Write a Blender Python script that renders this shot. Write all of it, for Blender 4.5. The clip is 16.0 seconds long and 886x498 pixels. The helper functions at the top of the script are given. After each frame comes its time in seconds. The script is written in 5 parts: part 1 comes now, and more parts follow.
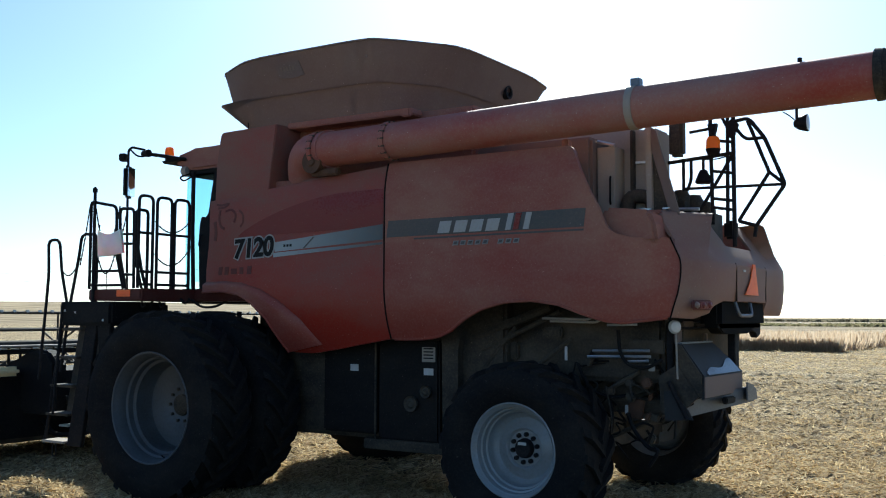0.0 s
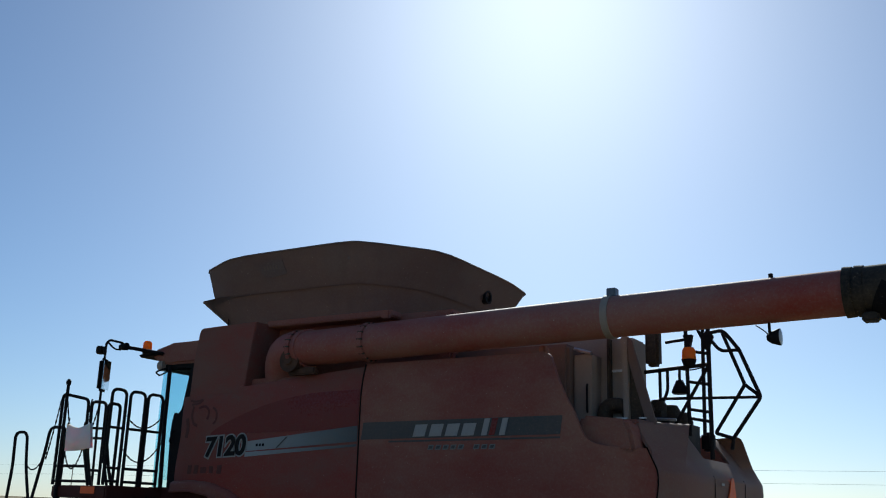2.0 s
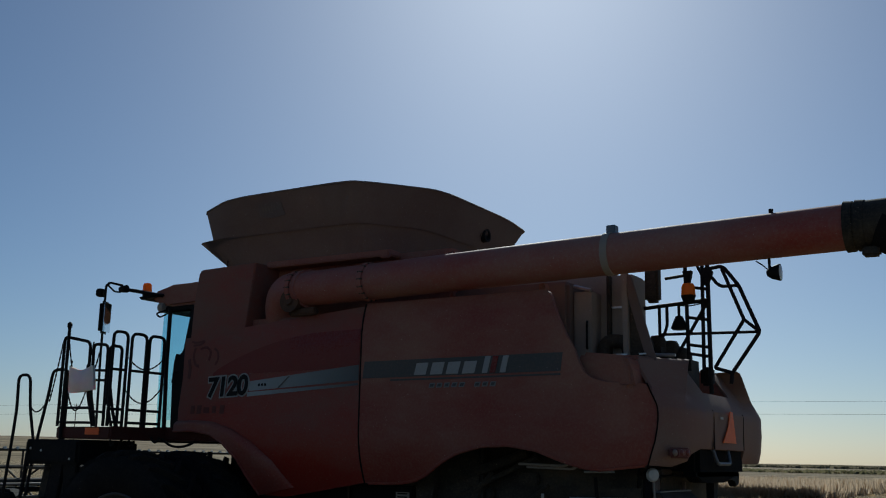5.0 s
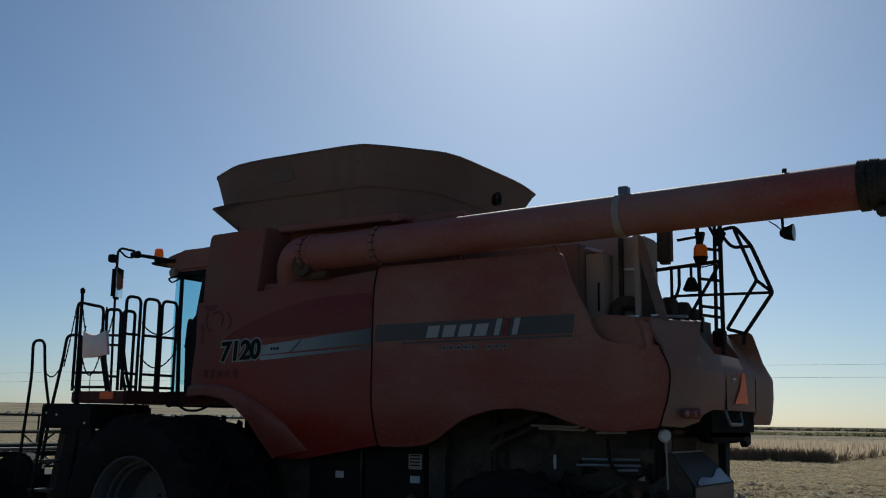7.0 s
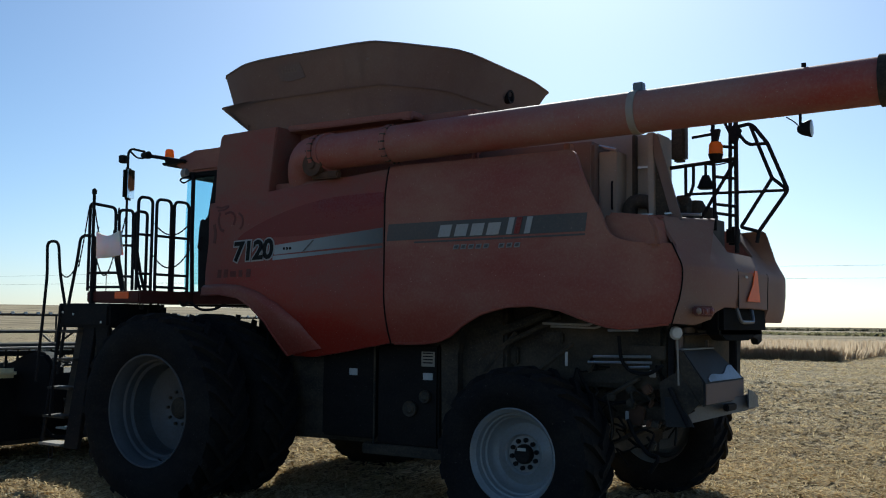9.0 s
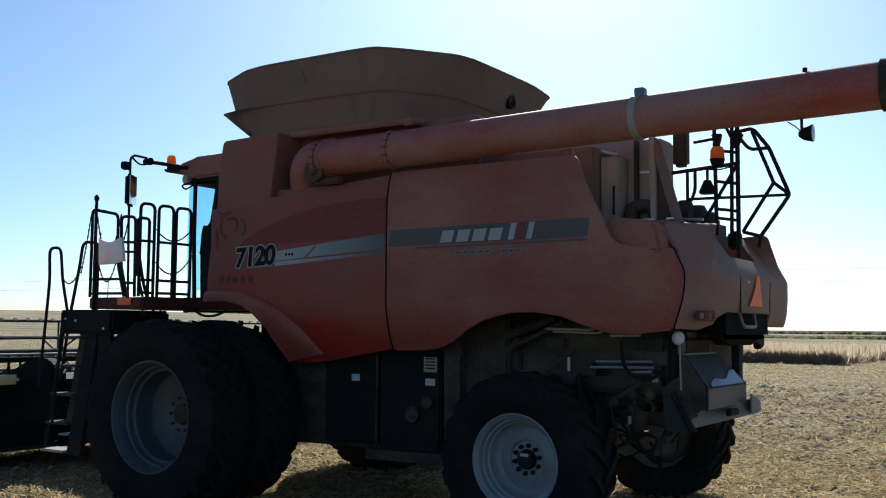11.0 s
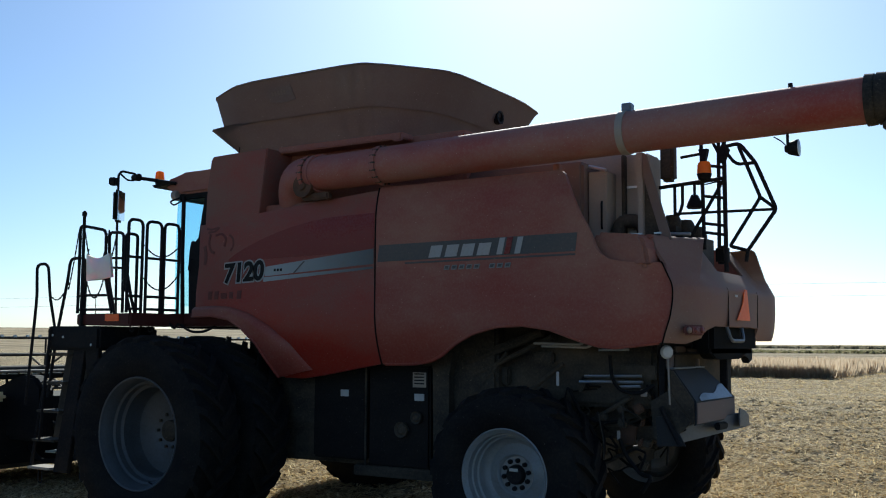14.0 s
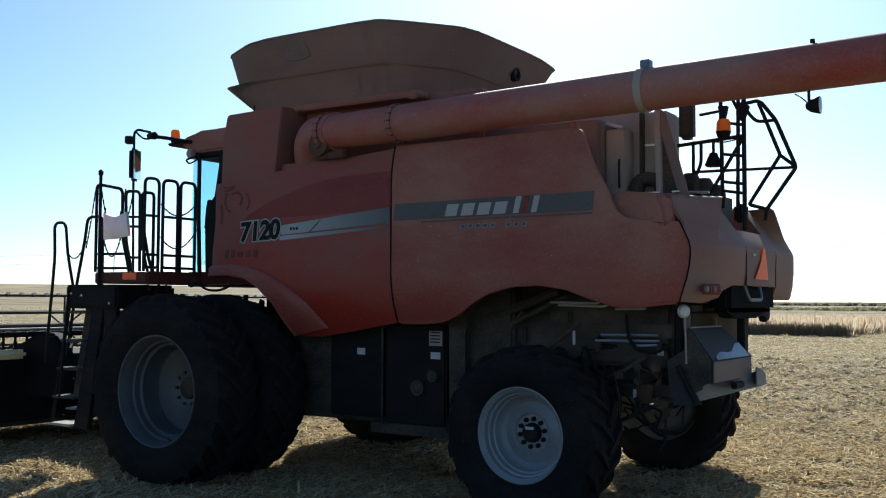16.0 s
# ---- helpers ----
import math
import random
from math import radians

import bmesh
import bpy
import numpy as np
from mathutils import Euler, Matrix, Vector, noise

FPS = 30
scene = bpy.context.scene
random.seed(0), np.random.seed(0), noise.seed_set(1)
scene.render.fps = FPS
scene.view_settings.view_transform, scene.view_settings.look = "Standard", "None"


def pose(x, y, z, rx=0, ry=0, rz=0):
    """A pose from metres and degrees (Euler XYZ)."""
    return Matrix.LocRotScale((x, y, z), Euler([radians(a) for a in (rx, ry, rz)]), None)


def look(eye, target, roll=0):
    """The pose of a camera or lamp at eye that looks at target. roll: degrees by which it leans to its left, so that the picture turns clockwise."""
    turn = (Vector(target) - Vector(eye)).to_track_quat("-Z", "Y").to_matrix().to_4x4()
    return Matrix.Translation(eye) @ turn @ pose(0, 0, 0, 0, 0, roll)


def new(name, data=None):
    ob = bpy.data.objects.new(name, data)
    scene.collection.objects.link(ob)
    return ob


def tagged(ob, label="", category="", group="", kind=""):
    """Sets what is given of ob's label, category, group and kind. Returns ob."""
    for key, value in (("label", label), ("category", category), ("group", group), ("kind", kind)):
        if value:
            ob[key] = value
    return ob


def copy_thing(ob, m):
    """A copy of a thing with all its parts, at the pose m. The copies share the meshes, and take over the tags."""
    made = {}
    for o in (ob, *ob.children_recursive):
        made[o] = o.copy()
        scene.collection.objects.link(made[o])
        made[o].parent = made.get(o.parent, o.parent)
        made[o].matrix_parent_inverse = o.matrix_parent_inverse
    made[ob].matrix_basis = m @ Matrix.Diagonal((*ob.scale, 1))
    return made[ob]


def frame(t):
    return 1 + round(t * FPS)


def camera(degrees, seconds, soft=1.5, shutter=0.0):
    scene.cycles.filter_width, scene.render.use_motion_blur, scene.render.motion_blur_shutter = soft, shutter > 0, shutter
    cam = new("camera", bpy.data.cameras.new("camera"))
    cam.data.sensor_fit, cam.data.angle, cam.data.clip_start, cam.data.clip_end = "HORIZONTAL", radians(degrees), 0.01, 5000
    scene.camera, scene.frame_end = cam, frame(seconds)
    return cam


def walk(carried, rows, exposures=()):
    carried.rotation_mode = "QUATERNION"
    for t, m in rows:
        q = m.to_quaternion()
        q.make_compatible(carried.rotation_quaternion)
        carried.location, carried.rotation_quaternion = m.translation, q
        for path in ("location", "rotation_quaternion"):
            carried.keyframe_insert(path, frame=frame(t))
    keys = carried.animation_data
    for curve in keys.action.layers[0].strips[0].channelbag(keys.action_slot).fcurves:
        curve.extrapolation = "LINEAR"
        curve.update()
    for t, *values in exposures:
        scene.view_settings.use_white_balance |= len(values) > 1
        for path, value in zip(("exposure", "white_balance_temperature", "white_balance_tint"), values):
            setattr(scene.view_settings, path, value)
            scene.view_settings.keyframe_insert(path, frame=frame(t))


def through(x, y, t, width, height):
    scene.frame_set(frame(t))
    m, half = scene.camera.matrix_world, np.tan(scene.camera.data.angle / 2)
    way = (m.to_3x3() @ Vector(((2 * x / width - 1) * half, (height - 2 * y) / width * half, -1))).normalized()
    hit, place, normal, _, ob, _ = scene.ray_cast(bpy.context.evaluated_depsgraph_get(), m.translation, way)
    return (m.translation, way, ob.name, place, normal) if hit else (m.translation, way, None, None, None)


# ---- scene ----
# The harvester stands along x (its tail towards +x), its centre line on y = 0, the ground at z = 0.
cam = camera(47.08, 16.0, soft=1.1)
PATH = [
    (0.0, 7.872, -9.295, 1.813, 93.79, -0.22, 32.83),
    (0.5, 7.881, -9.299, 1.808, 96.11, -0.01, 32.44),
    (1.0, 7.905, -9.302, 1.819, 101.29, -0.83, 31.63),
    (1.5, 7.912, -9.312, 1.818, 104.83, -1.66, 30.93),
    (2.0, 7.913, -9.315, 1.823, 105.11, -1.75, 31.48),
    (2.5, 7.912, -9.321, 1.824, 104.57, -1.7, 31.38),
    (3.0, 7.897, -9.326, 1.831, 103.79, -1.35, 31.66),
    (3.5, 7.9, -9.299, 1.82, 103.1, -1.28, 31.31),
    (4.0, 7.891, -9.307, 1.83, 102.54, -1.29, 31.51),
    (6.5, 7.88, -9.307, 1.848, 100.23, -0.7, 31.42),
    (7.0, 7.867, -9.293, 1.821, 99.64, -0.77, 32.11),
    (7.5, 7.865, -9.281, 1.811, 98.48, -0.79, 32.67),
    (8.0, 7.855, -9.274, 1.81, 96.79, -0.74, 32.82),
    (8.5, 7.843, -9.274, 1.801, 94.83, -0.55, 32.65),
    (9.0, 7.841, -9.253, 1.796, 94.14, -0.66, 32.8),
    (11.5, 7.843, -9.264, 1.816, 94.58, -0.46, 32.87),
    (12.0, 7.851, -9.268, 1.831, 94.85, -0.51, 32.67),
    (12.5, 7.851, -9.27, 1.827, 94.93, -0.5, 32.58),
    (13.0, 7.848, -9.265, 1.818, 95.17, -0.3, 32.98),
    (13.5, 7.855, -9.269, 1.808, 95.79, -0.26, 32.6),
    (14.0, 7.85, -9.268, 1.8, 95.27, -0.29, 32.3),
    (14.5, 7.843, -9.262, 1.813, 94.27, -0.24, 32.84),
    (15.0, 7.838, -9.248, 1.823, 93.28, -0.55, 33.07),
    (15.5, 7.835, -9.249, 1.819, 93.08, -0.49, 33.25),
    (16.0, 7.835, -9.244, 1.817, 92.85, -0.33, 33.21),
]
EXPOSURES = [(t, e, 5900, 0) for t, e in ((0.0, 0.85), (0.5, 0.82), (1.0, 0.55), (1.5, 0.2), (2.0, -0.15), (2.5, -0.45), (3.0, -0.7), (3.5, -0.85), (4.0, -0.88), (6.5, -0.85), (7.0, -0.7), (7.5, -0.5), (8.0, -0.22), (8.5, 0.0), (9.0, 0.12), (11.5, 0.38), (12.0, 0.35), (12.5, 0.35), (13.0, 0.35), (13.5, 0.35), (14.0, 0.35), (14.5, 0.4), (15.0, 0.55), (15.5, 0.6), (16.0, 0.6))]
walk(cam, [(t, pose(*p)) for t, *p in PATH], EXPOSURES)

# ---- light ----
SUN_AZIMUTH, SUN_HEIGHT = -26.0, 32.0  # degrees from +y towards +x, and above the horizon
sun_way = Vector((math.sin(radians(SUN_AZIMUTH)) * math.cos(radians(SUN_HEIGHT)),
                  math.cos(radians(SUN_AZIMUTH)) * math.cos(radians(SUN_HEIGHT)), math.sin(radians(SUN_HEIGHT))))
world = bpy.data.worlds.new("sky")
scene.world = world
world.use_nodes = True
sky = world.node_tree.nodes.new("ShaderNodeTexSky")
sky.sky_type, sky.sun_disc = "NISHITA", False
sky.sun_elevation, sky.sun_rotation = radians(SUN_HEIGHT), radians(SUN_AZIMUTH)
sky.air_density, sky.dust_density, sky.ozone_density = 0.8, 0.7, 5.0
backing = world.node_tree.nodes["Background"]
backing.inputs["Strength"].default_value = 0.092
world.node_tree.links.new(sky.outputs[0], backing.inputs["Color"])
sun_data = bpy.data.lights.new("sun", "SUN")
sun_data.energy, sun_data.angle, sun_data.color = 5.0, radians(0.5), (1.0, 0.95, 0.87)
sun = new("sun", sun_data)
sun.matrix_world = look((0, 0, 30), Vector((0, 0, 30)) - sun_way)

# ---- materials ----
def shader(name):
    m = bpy.data.materials.new(name)
    m.use_nodes = True
    t = m.node_tree
    return m, t, t.nodes["Principled BSDF"]


def noise_at(t, scale, detail=4.0, rough=0.6, stretch=(1, 1, 1)):
    co = t.nodes.new("ShaderNodeTexCoord")
    mp = t.nodes.new("ShaderNodeMapping")
    mp.inputs["Scale"].default_value = stretch
    n = t.nodes.new("ShaderNodeTexNoise")
    n.inputs["Scale"].default_value, n.inputs["Detail"].default_value, n.inputs["Roughness"].default_value = scale, detail, rough
    t.links.new(co.outputs["Object"], mp.inputs["Vector"])
    t.links.new(mp.outputs[0], n.inputs["Vector"])
    return n.outputs["Fac"]


def ramp(t, fac, stops):
    r = t.nodes.new("ShaderNodeValToRGB")
    e = r.color_ramp.elements
    while len(e) < len(stops):
        e.new(0.5)
    for el, (p, c) in zip(e, stops):
        el.position, el.color = p, (*c, 1) if len(c) == 3 else c
    t.links.new(fac, r.inputs["Fac"])
    return r.outputs["Color"]


def mixed(t, fac, a, b):
    m = t.nodes.new("ShaderNodeMix")
    m.data_type = "RGBA"
    for sock, v in ((m.inputs["Factor"], fac), (m.inputs[6], a), (m.inputs[7], b)):
        if isinstance(v, (tuple, float, int)):
            sock.default_value = (*v, 1) if isinstance(v, tuple) else v
        else:
            t.links.new(v, sock)
    return m.outputs[2]


def bump(t, p, height, strength, distance):
    b = t.nodes.new("ShaderNodeBump")
    b.inputs["Strength"].default_value, b.inputs["Distance"].default_value = strength, distance
    t.links.new(height, b.inputs["Height"])
    t.links.new(b.outputs[0], p.inputs["Normal"])


def coated(name, colour, dust, rough=0.35, metal=0.0, low=0.42, high=0.75, most=0.7, scale=1.3, grain=0.15, coat=0.0, lies=None):
    """Paint, plastic or metal under an uneven film of field dust."""
    m, t, p = shader(name)
    wide = noise_at(t, scale, 5, 0.62, (0.6, 1, 1.2))
    fine = noise_at(t, 45, 3, 0.7)
    film = ramp(t, wide, [(low, (0, 0, 0)), (high, (most, most, most))])
    specks = ramp(t, fine, [(0.45, (0, 0, 0)), (0.8, (0.35, 0.35, 0.35))])
    add = t.nodes.new("ShaderNodeMath")
    add.operation, add.use_clamp = "ADD", True
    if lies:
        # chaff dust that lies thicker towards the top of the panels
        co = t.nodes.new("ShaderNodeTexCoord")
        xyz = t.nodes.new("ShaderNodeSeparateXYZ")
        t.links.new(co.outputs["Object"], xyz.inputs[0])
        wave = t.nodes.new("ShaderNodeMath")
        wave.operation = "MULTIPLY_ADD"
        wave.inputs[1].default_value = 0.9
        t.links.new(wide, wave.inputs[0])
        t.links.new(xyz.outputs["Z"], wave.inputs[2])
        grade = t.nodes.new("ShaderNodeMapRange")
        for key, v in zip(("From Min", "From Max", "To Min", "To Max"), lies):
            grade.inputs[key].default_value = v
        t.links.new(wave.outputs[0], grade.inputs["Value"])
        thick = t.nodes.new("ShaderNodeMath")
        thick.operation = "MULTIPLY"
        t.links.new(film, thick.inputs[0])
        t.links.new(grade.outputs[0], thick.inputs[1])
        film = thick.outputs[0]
    t.links.new(film, add.inputs[0])
    t.links.new(specks, add.inputs[1])
    chaff = ramp(t, noise_at(t, 70, 1, 0.5), [(0.765, (0, 0, 0)), (0.79, (0.7, 0.7, 0.7))])
    t.links.new(mixed(t, chaff, mixed(t, add.outputs[0], colour, dust), tuple(min(0.6, c * 2.2 + 0.03) for c in dust)), p.inputs["Base Color"])
    rr = t.nodes.new("ShaderNodeMapRange")
    rr.inputs["To Min"].default_value, rr.inputs["To Max"].default_value = rough, 0.85
    t.links.new(add.outputs[0], rr.inputs["Value"])
    t.links.new(rr.outputs[0], p.inputs["Roughness"])
    p.inputs["Metallic"].default_value = metal
    p.inputs["Coat Weight"].default_value = coat
    p.inputs["Specular IOR Level"].default_value = 0.1 if sum(colour) < 0.04 else 0.2 if sum(colour) < 0.1 else 0.28
    bump(t, p, fine, grain, 0.002)
    return m


def plain(name, colour, rough=0.5, metal=0.0, vary=0.15):
    m, t, p = shader(name)
    n = noise_at(t, 8, 4, 0.6)
    lo = tuple(c * (1 - vary) for c in colour)
    hi = tuple(min(1, c * (1 + vary)) for c in colour)
    t.links.new(ramp(t, n, [(0.3, lo), (0.7, hi)]), p.inputs["Base Color"])
    p.inputs["Roughness"].default_value, p.inputs["Metallic"].default_value = rough, metal
    return m


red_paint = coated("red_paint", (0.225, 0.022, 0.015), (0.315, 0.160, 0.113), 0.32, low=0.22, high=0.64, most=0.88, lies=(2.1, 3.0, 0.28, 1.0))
# front panel: cleaner paint, its dust tone also darkened for shade and dark reflections
front_red = coated("shaded_front_red_paint", (0.27, 0.018, 0.010), (0.215, 0.110, 0.083), 0.27, low=0.22, high=0.66, most=0.85, scale=1.1, lies=(2.2, 3.0, 0.12, 1.25))
glossy_red = coated("glossy_red_paint", (0.185, 0.010, 0.006), (0.165, 0.062, 0.043), 0.18, low=0.35, high=0.8, most=0.45)
tail_paint = coated("dusty_tail_paint", (0.235, 0.098, 0.074), (0.275, 0.190, 0.142), 0.5, low=0.2, high=0.6, most=0.85, scale=0.9)
deck_paint = coated("dark_red_deck_paint", (0.075, 0.014, 0.010), (0.085, 0.05, 0.04), 0.5, low=0.4, high=0.8, most=0.6, scale=3)
tank_paint = coated("dusty_tank_sheet", (0.130, 0.086, 0.078), (0.195, 0.160, 0.145), 0.6, low=0.3, high=0.65, most=0.7, scale=0.8)
auger_paint = coated("auger_red_paint", (0.30, 0.05, 0.037), (0.34, 0.215, 0.17), 0.42, low=0.28, high=0.66, most=0.7)
black_plastic = coated("black_plastic", (0.009, 0.009, 0.010), (0.045, 0.037, 0.028), 0.6, low=0.45, high=0.9, most=0.5, scale=2)
black_steel = coated("black_steel_tube", (0.012, 0.012, 0.014), (0.07, 0.055, 0.04), 0.65, low=0.5, high=0.95, most=0.4, scale=3)
grimy_steel = coated("grimy_chassis_steel", (0.022, 0.020, 0.017), (0.15, 0.115, 0.078), 0.65, low=0.35, high=0.8, most=0.7, scale=2.5)
tan_sheet = coated("dusty_grey_sheet", (0.28, 0.25, 0.215), (0.40, 0.33, 0.26), 0.6, low=0.3, high=0.7, most=0.7, scale=2)
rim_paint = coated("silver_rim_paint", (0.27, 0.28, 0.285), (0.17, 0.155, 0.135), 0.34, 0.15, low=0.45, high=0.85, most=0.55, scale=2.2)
# front rims: the rim paint darkened for the shade inside their deep dish
front_rim_paint = coated("shaded_rim_paint", (0.088, 0.093, 0.10), (0.05, 0.043, 0.034), 0.38, 0.1, low=0.4, high=0.8, most=0.6, scale=2.2)
rubber = coated("tyre_rubber", (0.009, 0.009, 0.010), (0.042, 0.035, 0.027), 0.85, low=0.4, high=0.85, most=0.55, scale=2.5, grain=0.4)
galvanised = coated("galvanised_sheet", (0.15, 0.17, 0.195), (0.11, 0.088, 0.066), 0.35, 0.4, low=0.45, high=0.9, most=0.5, scale=2.5)
dull_sheet = coated("dull_spreader_sheet", (0.028, 0.029, 0.031), (0.06, 0.05, 0.04), 0.6, 0.0, low=0.4, high=0.8, most=0.65, scale=2.5)
badge_sheet = coated("worn_dusty_sheet", (0.17, 0.12, 0.10), (0.20, 0.155, 0.13), 0.6, low=0.3, high=0.7, most=0.6, scale=4)
bright_steel = coated("bright_worn_steel", (0.6, 0.6, 0.6), (0.4, 0.33, 0.25), 0.3, 0.8, low=0.5, high=0.95, most=0.4, scale=5)
rubbed_paint = coated("rubbed_dark_paint", (0.11, 0.012, 0.009), (0.15, 0.075, 0.06), 0.35, low=0.3, high=0.7, most=0.7, scale=6)
grey_decal = coated("dark_grey_decal", (0.05, 0.062, 0.062), (0.16, 0.125, 0.105), 0.4, low=0.25, high=0.75, most=0.6)
silver_decal = coated("silver_decal", (0.21, 0.215, 0.21), (0.24, 0.19, 0.155), 0.35, low=0.45, high=0.9, most=0.4)
white_decal = coated("white_decal", (0.36, 0.355, 0.335), (0.27, 0.215, 0.18), 0.5, low=0.45, high=0.9, most=0.4, scale=3)
stripe_fade, _t, _p = shader("faded_stripe_decal")
_xyz = _t.nodes.new("ShaderNodeSeparateXYZ")
_t.links.new(_t.nodes.new("ShaderNodeTexCoord").outputs["Object"], _xyz.inputs[0])
_run = _t.nodes.new("ShaderNodeMapRange")
_run.inputs["From Min"].default_value, _run.inputs["From Max"].default_value = 1.0, 2.25
_t.links.new(_xyz.outputs["X"], _run.inputs["Value"])
_tone = ramp(_t, _run.outputs[0], [(0.0, (0.33, 0.355, 0.35)), (0.45, (0.20, 0.225, 0.225)), (1.0, (0.06, 0.073, 0.075))])
_t.links.new(mixed(_t, ramp(_t, noise_at(_t, 4, 5, 0.65), [(0.4, (0, 0, 0)), (0.75, (0.5, 0.5, 0.5))]), _tone, (0.17, 0.115, 0.09)), _p.inputs["Base Color"])
_p.inputs["Roughness"].default_value = 0.45
black_decal = plain("black_decal", (0.012, 0.012, 0.012), 0.4)
black_decal.node_tree.nodes["Principled BSDF"].inputs["Specular IOR Level"].default_value = 0.08
seam_black = plain("black_seam_rubber", (0.007, 0.007, 0.007), 0.9)
seam_black.node_tree.nodes["Principled BSDF"].inputs["Specular IOR Level"].default_value = 0.1
white_label = plain("white_label", (0.45, 0.44, 0.41), 0.5)
orange_sign = plain("orange_fluorescent_sheet", (0.95, 0.16, 0.03), 0.55, vary=0.08)
amber = plain("amber_lens", (0.95, 0.26, 0.02), 0.2, vary=0.1)
_t = amber.node_tree
_thin = _t.nodes.new("ShaderNodeBsdfTranslucent")
_thin.inputs["Color"].default_value = (0.95, 0.36, 0.05, 1)
_both = _t.nodes.new("ShaderNodeMixShader")
_both.inputs["Fac"].default_value = 0.5
_t.links.new(_t.nodes["Principled BSDF"].outputs[0], _both.inputs[1])
_t.links.new(_thin.outputs[0], _both.inputs[2])
_t.links.new(_both.outputs[0], _t.nodes["Material Output"].inputs["Surface"])
red_lens = plain("red_lens", (0.16, 0.028, 0.022), 0.3)
pale_lens = plain("pale_pink_lens", (0.20, 0.135, 0.10), 0.35)
lamp_glass = plain("lamp_lens", (0.52, 0.51, 0.48), 0.2)
yellow_plastic = plain("cream_yellow_plastic", (0.80, 0.66, 0.38), 0.5)
brown_fabric = plain("seat_fabric", (0.05, 0.045, 0.04), 0.9)
white_plastic = plain("white_plastic_jug", (0.80, 0.77, 0.70), 0.45, vary=0.05)
white_plastic.node_tree.nodes["Principled BSDF"].inputs["Subsurface Weight"].default_value = 0.4
rust = plain("rusty_iron", (0.085, 0.04, 0.02), 0.8, vary=0.4)

glass, _t, _p = shader("blue_tinted_glass")
_p.inputs["Base Color"].default_value = (0.58, 0.80, 0.86, 1)
_p.inputs["Transmission Weight"].default_value, _p.inputs["Roughness"].default_value, _p.inputs["IOR"].default_value = 1.0, 0.03, 1.05
mirror, _t, _p = shader("mirror_glass")
_p.inputs["Base Color"].default_value, _p.inputs["Metallic"].default_value, _p.inputs["Roughness"].default_value = (0.85, 0.85, 0.85, 1), 1.0, 0.04

# the field: soil under chopped straw, with paler and darker swaths
soil, _t, _p = shader("stubble_ground")
_rows = noise_at(_t, 1.0, 3, 0.55, (0.035, 0.42, 1))
_big = noise_at(_t, 0.09, 4, 0.6, (1.0, 3.2, 1))
_mid = noise_at(_t, 1.6, 6, 0.7, (1.0, 1.0, 1))
_tuft = noise_at(_t, 5.0, 5, 0.75, (0.45, 1.0, 1))
_fine = noise_at(_t, 17, 5, 0.78, (0.5, 1.0, 1))
_straw = ramp(_t, _fine, [(0.42, (0.05, 0.035, 0.02)), (0.48, (0.36, 0.265, 0.14)), (0.56, (0.82, 0.62, 0.335))])
_dark = ramp(_t, _fine, [(0.44, (0.030, 0.021, 0.013)), (0.52, (0.17, 0.122, 0.07)), (0.61, (0.66, 0.495, 0.28))])
_w = ramp(_t, _tuft, [(0.44, (0, 0, 0)), (0.55, (1, 1, 1))])
_w2 = ramp(_t, _big, [(0.42, (0.2, 0.2, 0.2)), (0.58, (0.8, 0.8, 0.8))])
_w3 = ramp(_t, _rows, [(0.40, (0.0, 0.0, 0.0)), (0.56, (1.0, 1.0, 1.0))])
_sum = _t.nodes.new("ShaderNodeMix")
_sum.inputs["Factor"].default_value = 0.45
_t.links.new(_w, _sum.inputs[2])
_t.links.new(mixed(_t, 0.65, _w2, _w3), _sum.inputs[3])
# past the crop lies another field, browner and weedier
_at = _t.nodes.new("ShaderNodeSeparateXYZ")
_t.links.new(_t.nodes.new("ShaderNodeTexCoord").outputs["Object"], _at.inputs[0])
_off = _t.nodes.new("ShaderNodeMapRange")
_off.inputs["From Min"].default_value, _off.inputs["From Max"].default_value = 95.0, 130.0
_t.links.new(_at.outputs["Y"], _off.inputs["Value"])
_fallow = ramp(_t, noise_at(_t, 1.0, 4, 0.6, (0.01, 0.07, 1)), [(0.35, (0.15, 0.112, 0.062)), (0.5, (0.28, 0.21, 0.122)), (0.65, (0.40, 0.31, 0.185))])
_t.links.new(mixed(_t, _off.outputs[0], mixed(_t, _sum.outputs[0], _dark, _straw), _fallow), _p.inputs["Base Color"])
_p.inputs["Roughness"].default_value = 0.95
_p.inputs["Specular IOR Level"].default_value = 0.1
_rise = _t.nodes.new("ShaderNodeMath")
_rise.operation = "MULTIPLY_ADD"
_rise.inputs[1].default_value = 3.0
_t.links.new(_mid, _rise.inputs[0])
_t.links.new(_fine, _rise.inputs[2])
bump(_t, _p, _rise.outputs[0], 1.0, 0.06)


